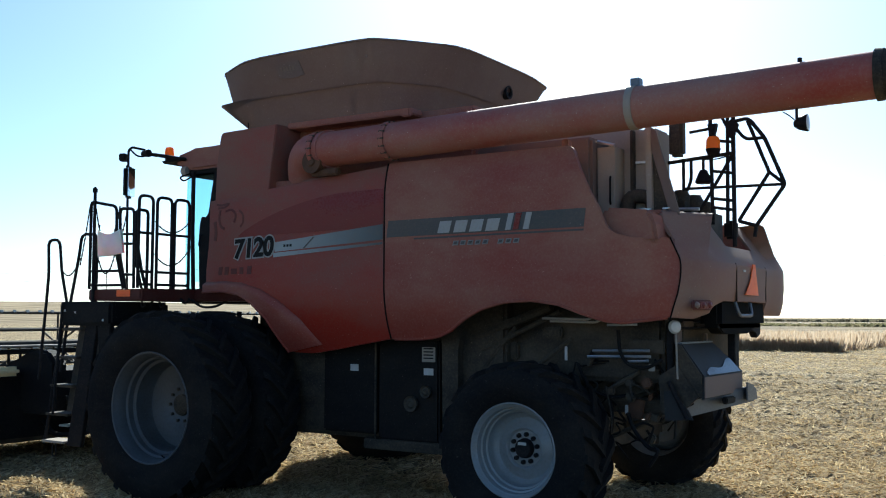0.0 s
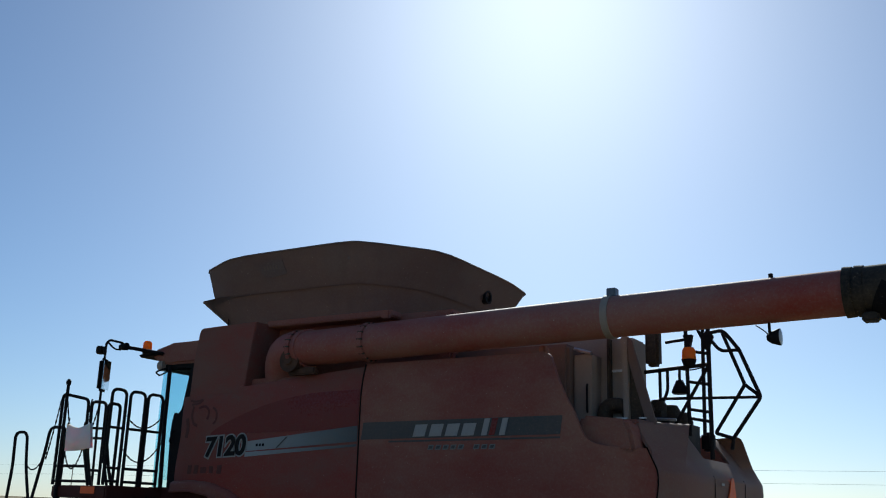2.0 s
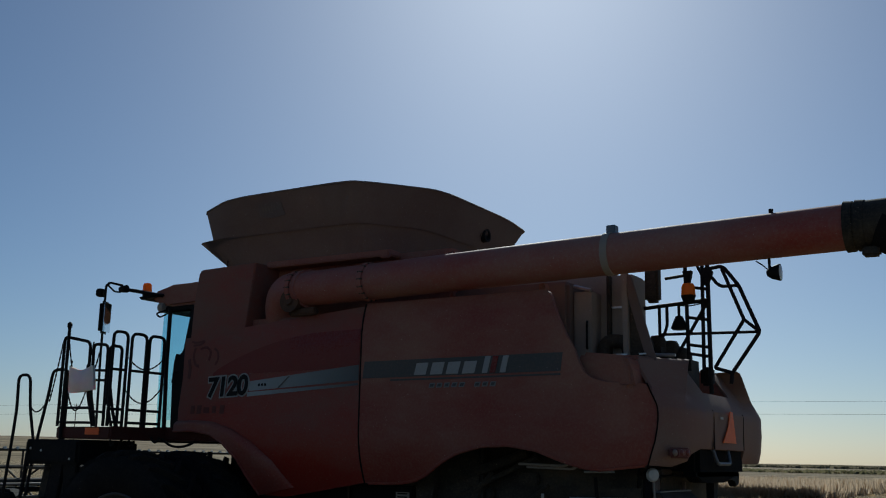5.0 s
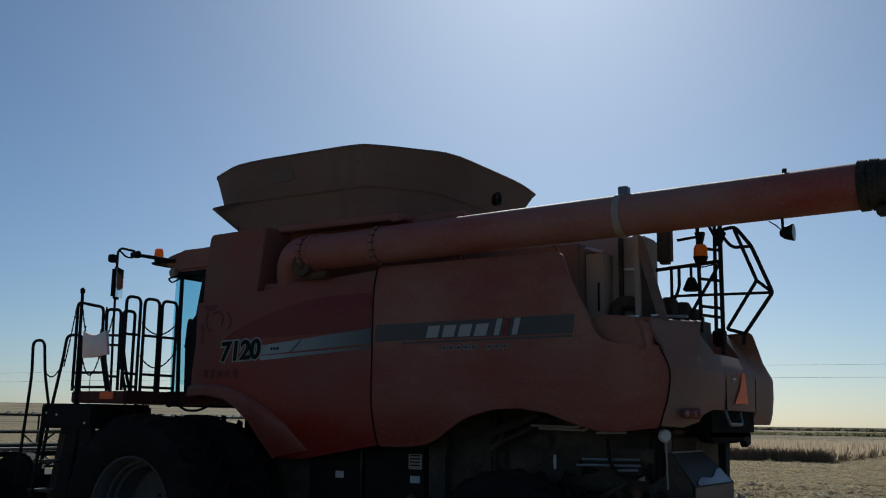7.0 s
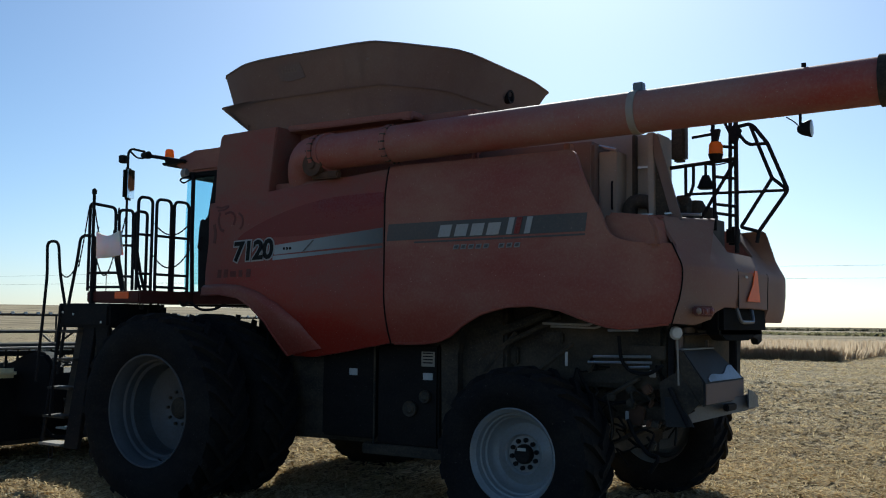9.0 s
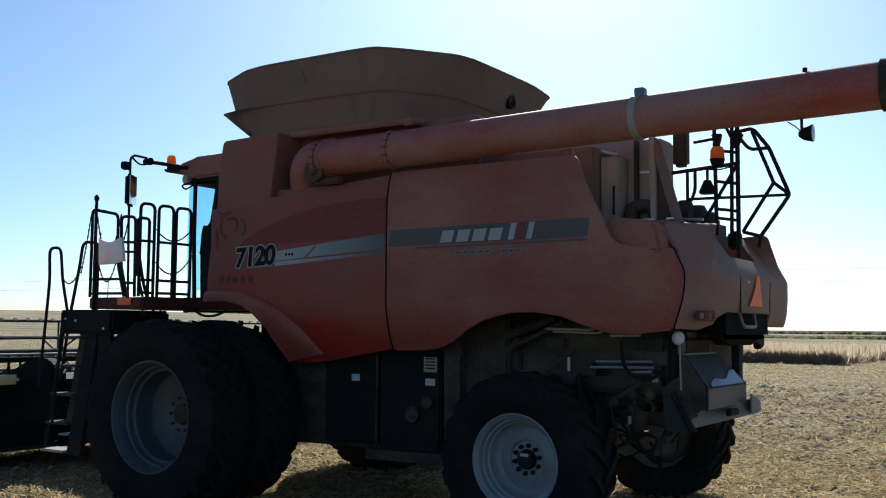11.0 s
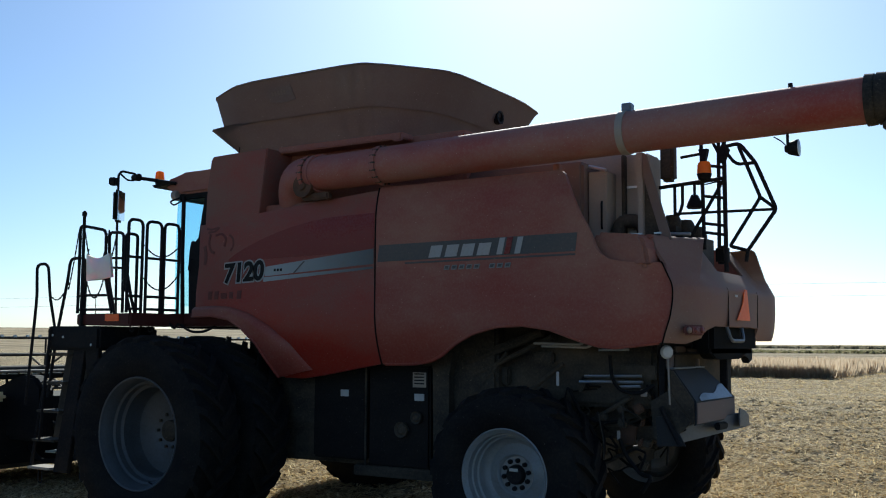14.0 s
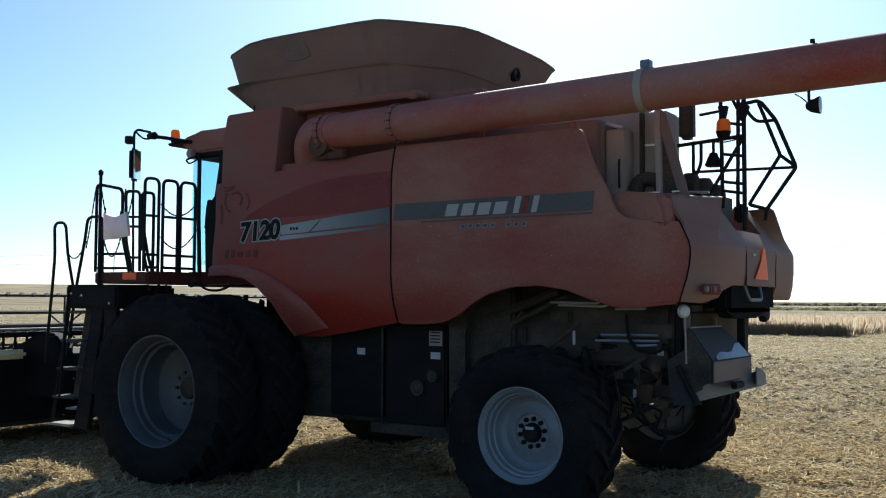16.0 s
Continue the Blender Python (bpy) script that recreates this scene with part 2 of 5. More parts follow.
def grown(name, a, b, c, through=0.55):
    m, t, p = shader(name)
    n = noise_at(t, 0.35, 5, 0.7)
    info = t.nodes.new("ShaderNodeNewGeometry")
    col = ramp(t, info.outputs["Random Per Island"], [(0.0, a), (0.55, b), (1.0, c)])
    t.links.new(mixed(t, ramp(t, n, [(0.35, (0, 0, 0)), (0.7, (0.5, 0.5, 0.5))]), col, a), p.inputs["Base Color"])
    p.inputs["Roughness"].default_value = 0.9
    p.inputs["Specular IOR Level"].default_value = 0.15
    # thin dry leaves let part of the light through
    thin = t.nodes.new("ShaderNodeBsdfTranslucent")
    t.links.new(p.inputs["Base Color"].links[0].from_socket, thin.inputs["Color"])
    both = t.nodes.new("ShaderNodeMixShader")
    both.inputs["Fac"].default_value = through
    t.links.new(p.outputs[0], both.inputs[1])
    t.links.new(thin.outputs[0], both.inputs[2])
    t.links.new(both.outputs[0], t.nodes["Material Output"].inputs["Surface"])
    return m


straw_mat = grown("chopped_straw", (0.30, 0.21, 0.105), (0.72, 0.54, 0.285), (0.93, 0.76, 0.46), 0.45)
heap_mat = grown("residue_heap", (0.16, 0.115, 0.065), (0.44, 0.33, 0.19), (0.78, 0.61, 0.37), 0.2)
crop_mat = grown("ripe_standing_crop", (0.47, 0.36, 0.25), (0.57, 0.45, 0.315), (0.63, 0.505, 0.37), 0.75)
hedge_mat = grown("far_hedge_leaves", (0.17, 0.15, 0.10), (0.23, 0.20, 0.135), (0.30, 0.26, 0.18))
weed_mat = grown("green_field_edge", (0.16, 0.15, 0.075), (0.25, 0.22, 0.12), (0.34, 0.28, 0.17))


# ---- mesh helpers ----
def part(name, bm, material, parent=None, label="", smooth=False):
    """Links bm as one mesh object under parent."""
    me = bpy.data.meshes.new(name)
    bmesh.ops.recalc_face_normals(bm, faces=bm.faces)
    bm.to_mesh(me)
    bm.free()
    if smooth:
        for f in me.polygons:
            f.use_smooth = True
        me.set_sharp_from_angle(angle=radians(38))
    me.materials.append(material)
    ob = new(name, me)
    ob.parent = parent
    return tagged(ob, label) if label else ob


def again(ob, parent, m):
    """One more object on the same mesh (and its parts), under parent."""
    c = copy_thing(ob, m)
    c.parent = parent
    return c


def box(x0, x1, y0, y1, z0, z1, bevel=0.0, bm=None, seg=2):
    bm = bm or bmesh.new()
    made = bmesh.ops.create_cube(bm, size=1)["verts"]
    for v in made:
        v.co = Vector(((x0 + x1) / 2 + v.co.x * (x1 - x0), (y0 + y1) / 2 + v.co.y * (y1 - y0), (z0 + z1) / 2 + v.co.z * (z1 - z0)))
    if bevel:
        edges = list({e for v in made for e in v.link_edges})
        bmesh.ops.bevel(bm, geom=edges, offset=bevel, segments=seg, affect="EDGES")
    return bm


def tube(points, r, seg=8, bm=None, closed=False, caps=True, r1=None):
    """A round bar along a polyline."""
    bm = bm or bmesh.new()
    pts = [Vector(p) for p in points]
    n = len(pts)
    rings = []
    side = None
    for i, p in enumerate(pts):
        a = pts[i - 1] if i or closed else p
        b = pts[(i + 1) % n] if i < n - 1 or closed else p
        way = (b - a).normalized()
        if side is None:
            side = way.orthogonal().normalized()
        side = (side - way * side.dot(way)).normalized()
        up = way.cross(side)
        rr = r if r1 is None else r + (r1 - r) * i / max(1, n - 1)
        rings.append([bm.verts.new(p + rr * (math.cos(2 * math.pi * k / seg) * side + math.sin(2 * math.pi * k / seg) * up)) for k in range(seg)])
    for i in range(n if closed else n - 1):
        q, w = rings[i], rings[(i + 1) % n]
        for k in range(seg):
            bm.faces.new((q[k], q[(k + 1) % seg], w[(k + 1) % seg], w[k]))
    if caps and not closed:
        bm.faces.new(rings[0][::-1])
        bm.faces.new(rings[-1])
    return bm


def rounded(points, r, steps=4):
    """The polyline with its corners rounded."""
    pts = [Vector(p) for p in points]
    out = [pts[0]]
    for a, b, c in zip(pts, pts[1:], pts[2:]):
        d = min(r, (a - b).length * 0.45, (c - b).length * 0.45)
        p, q = b + (a - b).normalized() * d, b + (c - b).normalized() * d
        for k in range(steps + 1):
            s = k / steps
            out.append((1 - s) ** 2 * p + 2 * s * (1 - s) * b + s * s * q)
    return out + [pts[-1]]


def lathe(profile, seg=48, centre=(0, 0, 0), axis="y", bm=None, closed=False):
    """Turns (along, radius) pairs about an axis through centre."""
    bm = bm or bmesh.new()
    rings = []
    for s, r in profile:
        ring = []
        for k in range(seg if r > 1e-5 else 1):
            a = 2 * math.pi * k / seg
            c, d = r * math.cos(a), r * math.sin(a)
            p = {"x": (s, c, d), "y": (c, s, d), "z": (c, d, s)}[axis]
            ring.append(bm.verts.new(Vector(centre) + Vector(p)))
        rings.append(ring)
    pairs = list(zip(rings, rings[1:])) + ([(rings[-1], rings[0])] if closed else [])
    for a, b in pairs:
        for k in range(seg):
            k1 = (k + 1) % seg
            if len(a) == 1 and len(b) == 1:
                continue
            if len(a) == 1:
                bm.faces.new((a[0], b[k], b[k1]))
            elif len(b) == 1:
                bm.faces.new((a[k], b[0], a[k1]))
            else:
                bm.faces.new((a[k], b[k], b[k1], a[k1]))
    return bm


def prism(poly, lo, hi, plane="xz", bevel=0.0, bm=None):
    """A flat outline pulled out along the third axis."""
    bm = bm or bmesh.new()

    def at(a, b, c):
        return {"xz": (a, c, b), "xy": (a, b, c), "yz": (c, a, b)}[plane]
    one = [bm.verts.new(at(a, b, lo)) for a, b in poly]
    two = [bm.verts.new(at(a, b, hi)) for a, b in poly]
    n = len(poly)
    faces = [bm.faces.new(one), bm.faces.new(two[::-1])]
    for k in range(n):
        faces.append(bm.faces.new((one[k], two[k], two[(k + 1) % n], one[(k + 1) % n])))
    if bevel:
        bmesh.ops.bevel(bm, geom=list({e for f in faces for e in f.edges}), offset=bevel, segments=2, affect="EDGES")
    return bm


def sheet(fn, us, vs, thick, bm=None, keep=None):
    """A curved plate: fn(u, v) gives a point, thick the vector to its back."""
    bm = bm or bmesh.new()
    front = [[bm.verts.new(fn(u, v)) for v in vs] for u in us]
    back = [[bm.verts.new(Vector(fn(u, v)) + Vector(thick)) for v in vs] for u in us]
    nu, nv = len(us), len(vs)
    used = {(i, j) for i in range(nu - 1) for j in range(nv - 1) if keep is None or keep((us[i] + us[i + 1]) / 2, (vs[j] + vs[j + 1]) / 2)}
    for i, j in used:
        bm.faces.new((front[i][j], front[i + 1][j], front[i + 1][j + 1], front[i][j + 1]))
        bm.faces.new((back[i][j], back[i][j + 1], back[i + 1][j + 1], back[i + 1][j]))
        for di, dj, a, b in ((-1, 0, (i, j), (i, j + 1)), (1, 0, (i + 1, j), (i + 1, j + 1)), (0, -1, (i, j), (i + 1, j)), (0, 1, (i, j + 1), (i + 1, j + 1))):
            if (i + di, j + dj) not in used:
                bm.faces.new((front[a[0]][a[1]], front[b[0]][b[1]], back[b[0]][b[1]], back[a[0]][a[1]]))
    loose = [v for v in bm.verts if not v.link_faces]
    bmesh.ops.delete(bm, geom=loose, context="VERTS")
    return bm


def spread(a, b, n):
    return [a + (b - a) * k / n for k in range(n + 1)]


def curve_at(knots, x):
    """A smooth height through (x, z) knots."""
    if x <= knots[0][0]:
        return knots[0][1]
    for (x0, z0), (x1, z1) in zip(knots, knots[1:]):
        if x <= x1:
            return z0 + (z1 - z0) * (x - x0) / (x1 - x0)
    return knots[-1][1]


# ---- ground and distance ----
def land(x, y):
    """The height of the field: flat here, with a low hill far off ahead of the machine."""
    d = math.hypot(x - 3, y)
    a = math.degrees(math.atan2(-(x - 7.8), y + 9.2))  # from +y towards -x
    rise = max(0.0, min(1.0, (a - 18) / 20))
    rise = rise * rise * (3 - 2 * rise)
    far = max(0.0, min(1.0, (d - 250) / 650))
    h = 12.2 * rise * far * far * (3 - 2 * far)
    near = 0.018 * noise.noise((x * 0.8, y * 0.8, 0)) + 0.012 * noise.noise((x * 2.7, y * 2.7, 3)) if d < 60 else 0
    return h + near - 0.01


def build_ground():
    bm = bmesh.new()
    radii = [0.0] + [0.35 * k for k in range(1, 60)]
    while radii[-1] < 4500:
        radii.append(radii[-1] * 1.07)
    seg = 180
    rings = []
    for r in radii:
        rings.append([bm.verts.new((3 + r * math.cos(2 * math.pi * k / seg), r * math.sin(2 * math.pi * k / seg), 0)) for k in range(seg if r else 1)])
    for ring in rings:
        for v in ring:
            v.co.z = land(v.co.x, v.co.y)
    for k in range(seg):
        bm.faces.new((rings[0][0], rings[1][k], rings[1][(k + 1) % seg]))
    for a, b in zip(rings[1:], rings[2:]):
        for k in range(seg):
            bm.faces.new((a[k], b[k], b[(k + 1) % seg], a[(k + 1) % seg]))
    ob = part("ground", bm, soil, smooth=True)
    tagged(ob, "harvested field of pale chopped straw over dark soil", "field", kind="structure")


def scattered(name, count, place, material, size, upright):
    """Thin bent blades of straw or stalk as one mesh."""
    rng = random.Random(7)
    verts, faces = [], []
    for _ in range(count):
        x, y, grow = place(rng)
        a = rng.uniform(0, 2 * math.pi)
        l = rng.uniform(*size) * grow
        w = l * rng.uniform(0.05, 0.10)
        lift = rng.uniform(*upright)
        dx, dy, dz = math.cos(a) * math.cos(lift), math.sin(a) * math.cos(lift), math.sin(lift)
        sx, sy = -math.sin(a) * w, math.cos(a) * w
        z = land(x, y) + rng.uniform(0.004, 0.03)
        k = len(verts)
        for s, b in ((0, 0), (0.55, 0.03), (1, -0.01)):
            px, py, pz = x + dx * l * s, y + dy * l * s, z + dz * l * s + b * l
            verts += [(px - sx, py - sy, pz), (px + sx, py + sy, pz + w * 0.6)]
        faces += [(k, k + 1, k + 3, k + 2), (k + 2, k + 3, k + 5, k + 4)]
    me = bpy.data.meshes.new(name)
    me.from_pydata(verts, [], faces)
    me.materials.append(material)
    return new(name, me)


def build_distance():
    def near_field(rng):
        d = 1 / rng.uniform(1 / 75, 1 / 8.5)
        a = radians(rng.uniform(-14, 62))
        x, y = 7.8 - d * math.sin(a), -9.2 + d * math.cos(a)
        # the chopper leaves it in loose heaps and swaths
        heap = noise.noise((x * 1.3, y * 0.9, 5)) + 0.6 * noise.noise((x * 4.0, y * 3.0, 9)) + 1.1 * noise.noise((x * 0.035, y * 0.42, 2))
        if heap < rng.uniform(-0.85, 0.45):
            return near_field(rng)
        return x, y, max(1.0, d / 24)
    ob = scattered("straw_litter", 250000, near_field, straw_mat, (0.04, 0.13), (0.0, 0.35))
    tagged(ob, "pale chopped straw lying loose on the field", "straw", kind="stuff")
    ob = scattered("stubble_stalks", 14000, near_field, straw_mat, (0.04, 0.09), (0.4, 1.2))
    tagged(ob, "short cut stalks standing in the stubble field", "stubble", kind="stuff")

    # low uneven heaps of residue and clods
    rng = random.Random(3)
    verts, faces = [], []
    for _ in range(46000):
        x, y, grow = near_field(rng)
        if grow > 1.5:
            continue
        r, h = rng.uniform(0.02, 0.075) * grow, rng.uniform(0.012, 0.042) * min(2.0, grow)
        turn, long = rng.gauss(0, 0.7), rng.uniform(1.3, 2.8)
        z, k = land(x, y), len(verts)
        for j in range(6):
            a = math.pi * j / 3 + rng.uniform(-0.3, 0.3)
            u, v = r * long * math.cos(a) * rng.uniform(0.7, 1.2), r * math.sin(a) * rng.uniform(0.7, 1.2)
            verts.append((x + u * math.cos(turn) - v * math.sin(turn), y + u * math.sin(turn) + v * math.cos(turn), z - 0.01))
        verts.append((x + rng.uniform(-0.3, 0.3) * r, y + rng.uniform(-0.3, 0.3) * r, z + h))
        verts.append((x + r * 0.5 * math.cos(turn), y + r * 0.5 * math.sin(turn), z + h * rng.uniform(0.5, 0.95)))
        faces += [(k, k + 1, k + 7), (k + 1, k + 6, k + 7), (k + 1, k + 2, k + 6), (k + 2, k + 3, k + 6), (k + 3, k + 4, k + 6), (k + 4, k + 5, k + 6), (k + 5, k + 7, k + 6), (k + 5, k, k + 7)]
    me = bpy.data.meshes.new("residue_heaps")
    me.from_pydata(verts, [], faces)
    me.materials.append(heap_mat)
    tagged(new("residue_heaps", me), "low clods and heaps of straw residue on the soil", "residue", kind="stuff")

    def clumps(name, count, pick, material, label, category, leaf):
        rng = random.Random(11)
        verts, faces = [], []
        for _ in range(count):
            x, y, h = pick(rng)
            base = land(x, y)
            for _ in range(3):
                a, w = rng.uniform(0, math.pi), leaf * rng.uniform(0.5, 1.3)
                cx, cy = x + rng.uniform(-leaf, leaf), y + rng.uniform(-leaf, leaf)
                tx, ty = rng.uniform(-0.3, 0.3) * h, rng.uniform(-0.3, 0.3) * h
                top = h * rng.uniform(0.7, 1.08)
                k = len(verts)
                c, s = math.cos(a) * w, math.sin(a) * w
                verts += [(cx - c, cy - s, base - 0.02), (cx + c, cy + s, base - 0.02), (cx + tx + c * 0.8, cy + ty + s * 0.8, base + top * 0.6), (cx + tx, cy + ty, base + top), (cx + tx - c * 0.9, cy + ty - s * 0.9, base + top * 0.65)]
                faces.append((k, k + 1, k + 2, k + 3, k + 4))
        me = bpy.data.meshes.new(name)
        me.from_pydata(verts, [], faces)
        me.materials.append(material)
        return tagged(new(name, me), label, category, kind="stuff")

    def crop(rng):
        # the uncut block begins about 47 m off and steps back past its corner
        while True:
            y = 47.0 + 36 * rng.random() ** 1.3
            x = rng.uniform(-34, 8)
            if rng.random() < 0.3:
                # low leaves added along the open edge to brighten its shaded face
                x = rng.uniform(-16, -3.7)
                return x, 46.9 + 0.35 * noise.noise((x * 0.9, 4, 0)) - 0.11 * (x + 3.7) + rng.uniform(-0.25, 0.15), rng.uniform(0.15, 0.85)
            ragged = 0.35 * noise.noise((x * 0.9, 4, 0))
            if x < -3.7 + 0.2 * ragged and 70 > y > 47.0 + ragged - 0.11 * (x + 3.7) or x >= -5.3 and y > 55.5 + (x + 5.3) * 5.6 + ragged:
                return x, y, rng.uniform(0.90, 0.98) + 0.05 * noise.noise((x * 0.25, y * 0.25, 8))
    clumps("standing_crop", 19000, crop, crop_mat, "ripe tan crop standing uncut beside the stubble", "crop", 0.035)

    def edge(rng):
        x = rng.uniform(-70, 120)
        return x, 215 + rng.uniform(0, 30) + 0.05 * x, rng.uniform(0.3, 0.75) * (1 + 0.6 * noise.noise((x * 0.05, 0, 0)))
    clumps("weedy_field_edge", 3000, edge, weed_mat, "dull green weeds along the far field edge", "weeds", 0.7)

    def hedge(rng):
        x = rng.uniform(-190, 420)
        lump = 0.6 + 0.6 * noise.noise((x * 0.03, 1, 0)) + 0.4 * noise.noise((x * 0.15, 5, 0))
        return x, 480 + rng.uniform(-10, 10), max(0.4, 0.95 + 0.8 * lump)
    clumps("far_hedgerow", 6000, hedge, hedge_mat, "dark ragged hedgerow on the far horizon", "hedge", 1.3)

    line = new("power_line")
    line.location = (-86, 187, 0)
    tagged(line, "overhead power line on wooden poles across the far field", "power line")
    for h in (13.75, 11.35):
        pts = []
        for k in range(-64, 65):
            s = k / 32
            u = s % 1
            pts.append((130 * s, 16 * s, h - 0.3 * 4 * u * (1 - u)))
        part("cable", tube(pts, 0.02, 5), black_plastic, line)
    for k in (-2, -1, 0, 1):
        x, y = 130 * k, 16 * k
        pole = part("pole", tube([(x, y, -0.3), (x, y, 13.9)], 0.14, 10, r1=0.10), rust, line)
        part("crossarm", box(x - 0.06, x + 0.06, y - 0.6, y + 0.6, 13.3, 13.42, 0.01), rust, pole)


build_ground()
build_distance()


# ---- the combine harvester ----
combine = new("combine_harvester")
tagged(combine, "dusty red combine harvester with dual front wheels on stubble", "combine harvester")


def skin(x, z):
    """The outer face of the side panels: y at (x, z)."""
    y = -1.62 + 0.5 * max(0, z - 2.9) ** 2 + 0.5 * max(0, 2.1 - z) ** 2
    y += 0.37 * max(0, (x - 4.2) / 0.85) ** 2 + 0.08 * max(0, (0.3 - x) / 0.45) ** 2
    return y


ARCH_LOW = [(-0.14, 2.06), (0.2, 2.065), (0.451, 2.03), (0.62, 1.94), (0.787, 1.79), (0.88, 1.62), (0.965, 1.445)]
ARCH_TOP = [(-0.14, 2.165), (0.2, 2.17), (0.44, 2.155), (0.70, 2.085), (0.95, 1.965), (1.20, 1.78), (1.40, 1.53)]
FRONT_LOW = ARCH_LOW + [(1.24, 1.44), (1.5, 1.475), (2.255, 1.60)]
REAR_LOW = [(2.27, 1.60), (2.6, 1.605), (2.80, 1.63), (2.95, 1.69), (3.1, 1.79), (3.3, 1.885), (3.55, 1.945), (3.8, 1.955), (4.05, 1.92), (4.3, 1.83), (4.45, 1.785), (4.58, 1.768), (4.755, 1.79), (4.92, 1.812), (5.1, 1.82)]
REAR_TOP = [(2.27, 3.255), (4.08, 3.262), (4.15, 3.255), (4.185, 3.225), (4.21, 3.17), (4.26, 3.048), (4.345, 2.862), (4.415, 2.729), (4.462, 2.599), (4.50, 2.535), (4.56, 2.495), (4.667, 2.469), (5.1, 2.456)]


def tail_edge(z):
    """Where the side panel ends and the tail hood begins: x at z."""
    return curve_at([(1.7, 4.885), (1.816, 4.924), (2.006, 4.982), (2.10, 4.998), (2.177, 5.005), (2.25, 5.006), (2.30, 4.998), (2.38, 4.968), (2.472, 4.934), (2.557, 4.88)], z)


def side_panels():
    def front_top(x):
        return 3.03 if x < 0.78 else 3.10 + (x - 0.77) * 0.087

    def front(u, v):
        lo, hi = curve_at(FRONT_LOW, u), front_top(u)
        z = lo + (hi - lo) * v
        x = u + (0.13 * max(0, (z - 2.3) / 0.73) if u < -0.1 else 0)
        return (x, skin(x, z), z)
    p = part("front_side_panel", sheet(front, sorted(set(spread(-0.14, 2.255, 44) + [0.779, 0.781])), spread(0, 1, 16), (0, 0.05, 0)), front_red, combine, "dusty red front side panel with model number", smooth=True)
    # raised lip over the front wheel
    def arch(u, knots):
        """A point along the wheel arch, u from 0 to 1."""
        k = min(len(knots) - 2, int(u * (len(knots) - 1)))
        f = u * (len(knots) - 1) - k
        return (knots[k][0] + (knots[k + 1][0] - knots[k][0]) * f, knots[k][1] + (knots[k + 1][1] - knots[k][1]) * f)
    lip = []
    for u in spread(0, 1, 30):
        x, z = arch(u, ARCH_LOW)
        lip.append((x, skin(x, z) - 0.05, z))
    part("wheel_arch_lip", tube(lip, 0.014, 6), red_paint, p, smooth=True)

    def band(u, v):
        (x0, z0), (x1, z1) = arch(u, ARCH_LOW), arch(u, ARCH_TOP)
        x, z = x0 + (x1 - x0) * v, z0 + (z1 - z0) * v
        return (x, skin(x, z) - 0.004 - 0.050 * min(1, (1 - v) * 3.2) ** 0.6, z)
    part("wheel_arch_flare", sheet(band, spread(0, 1, 36), [0, 0.3, 0.6, 0.72, 0.82, 0.9, 0.96, 1], (0, 0.02, 0)), red_paint, p, "dusty raised flare over the front wheels", smooth=True)

    def rear(u, v):
        lo, hi = curve_at(REAR_LOW, u), curve_at(REAR_TOP, u)
        z = lo + (hi - lo) * v
        x = min(u, tail_edge(z))
        return (x, skin(x, z), z)
    us = sorted(set(spread(2.27, 4.05, 36) + spread(4.05, 4.6, 26) + spread(4.6, 5.05, 12)))
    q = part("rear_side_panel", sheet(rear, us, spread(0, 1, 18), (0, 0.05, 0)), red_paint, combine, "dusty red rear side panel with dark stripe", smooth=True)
    lip = [(x, skin(x, curve_at(REAR_LOW, x)) + 0.01, curve_at(REAR_LOW, x)) for x in spread(2.3, 4.9, 40)]
    part("panel_lip", tube(lip, 0.018, 6), red_paint, q, smooth=True)
    # rubber seam between the panels
    seam = [(2.262, skin(2.262, z) + 0.008, z) for z in spread(1.60, 3.25, 20)]
    part("panel_seam", tube(seam, 0.013, 6), seam_black, combine)
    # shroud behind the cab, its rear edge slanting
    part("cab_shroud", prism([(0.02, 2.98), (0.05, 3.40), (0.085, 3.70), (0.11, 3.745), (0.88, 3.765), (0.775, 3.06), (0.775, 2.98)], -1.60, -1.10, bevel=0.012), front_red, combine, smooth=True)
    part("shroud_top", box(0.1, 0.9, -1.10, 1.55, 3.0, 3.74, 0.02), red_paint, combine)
    return p, q


front_panel, rear_panel = side_panels()


def on_skin(name, outline, material, parent, off=0.004, label="", nx=24, nz=3):
    """A decal: outline(u, v) gives (x, z) on the side panels."""
    def fn(u, v):
        x, z = outline(u, v)
        return (x, skin(x, z) - off, z)
    return part(name, sheet(fn, spread(0, 1, nx), spread(0, 1, nz), (0, 0.003, 0)), material, parent, label)


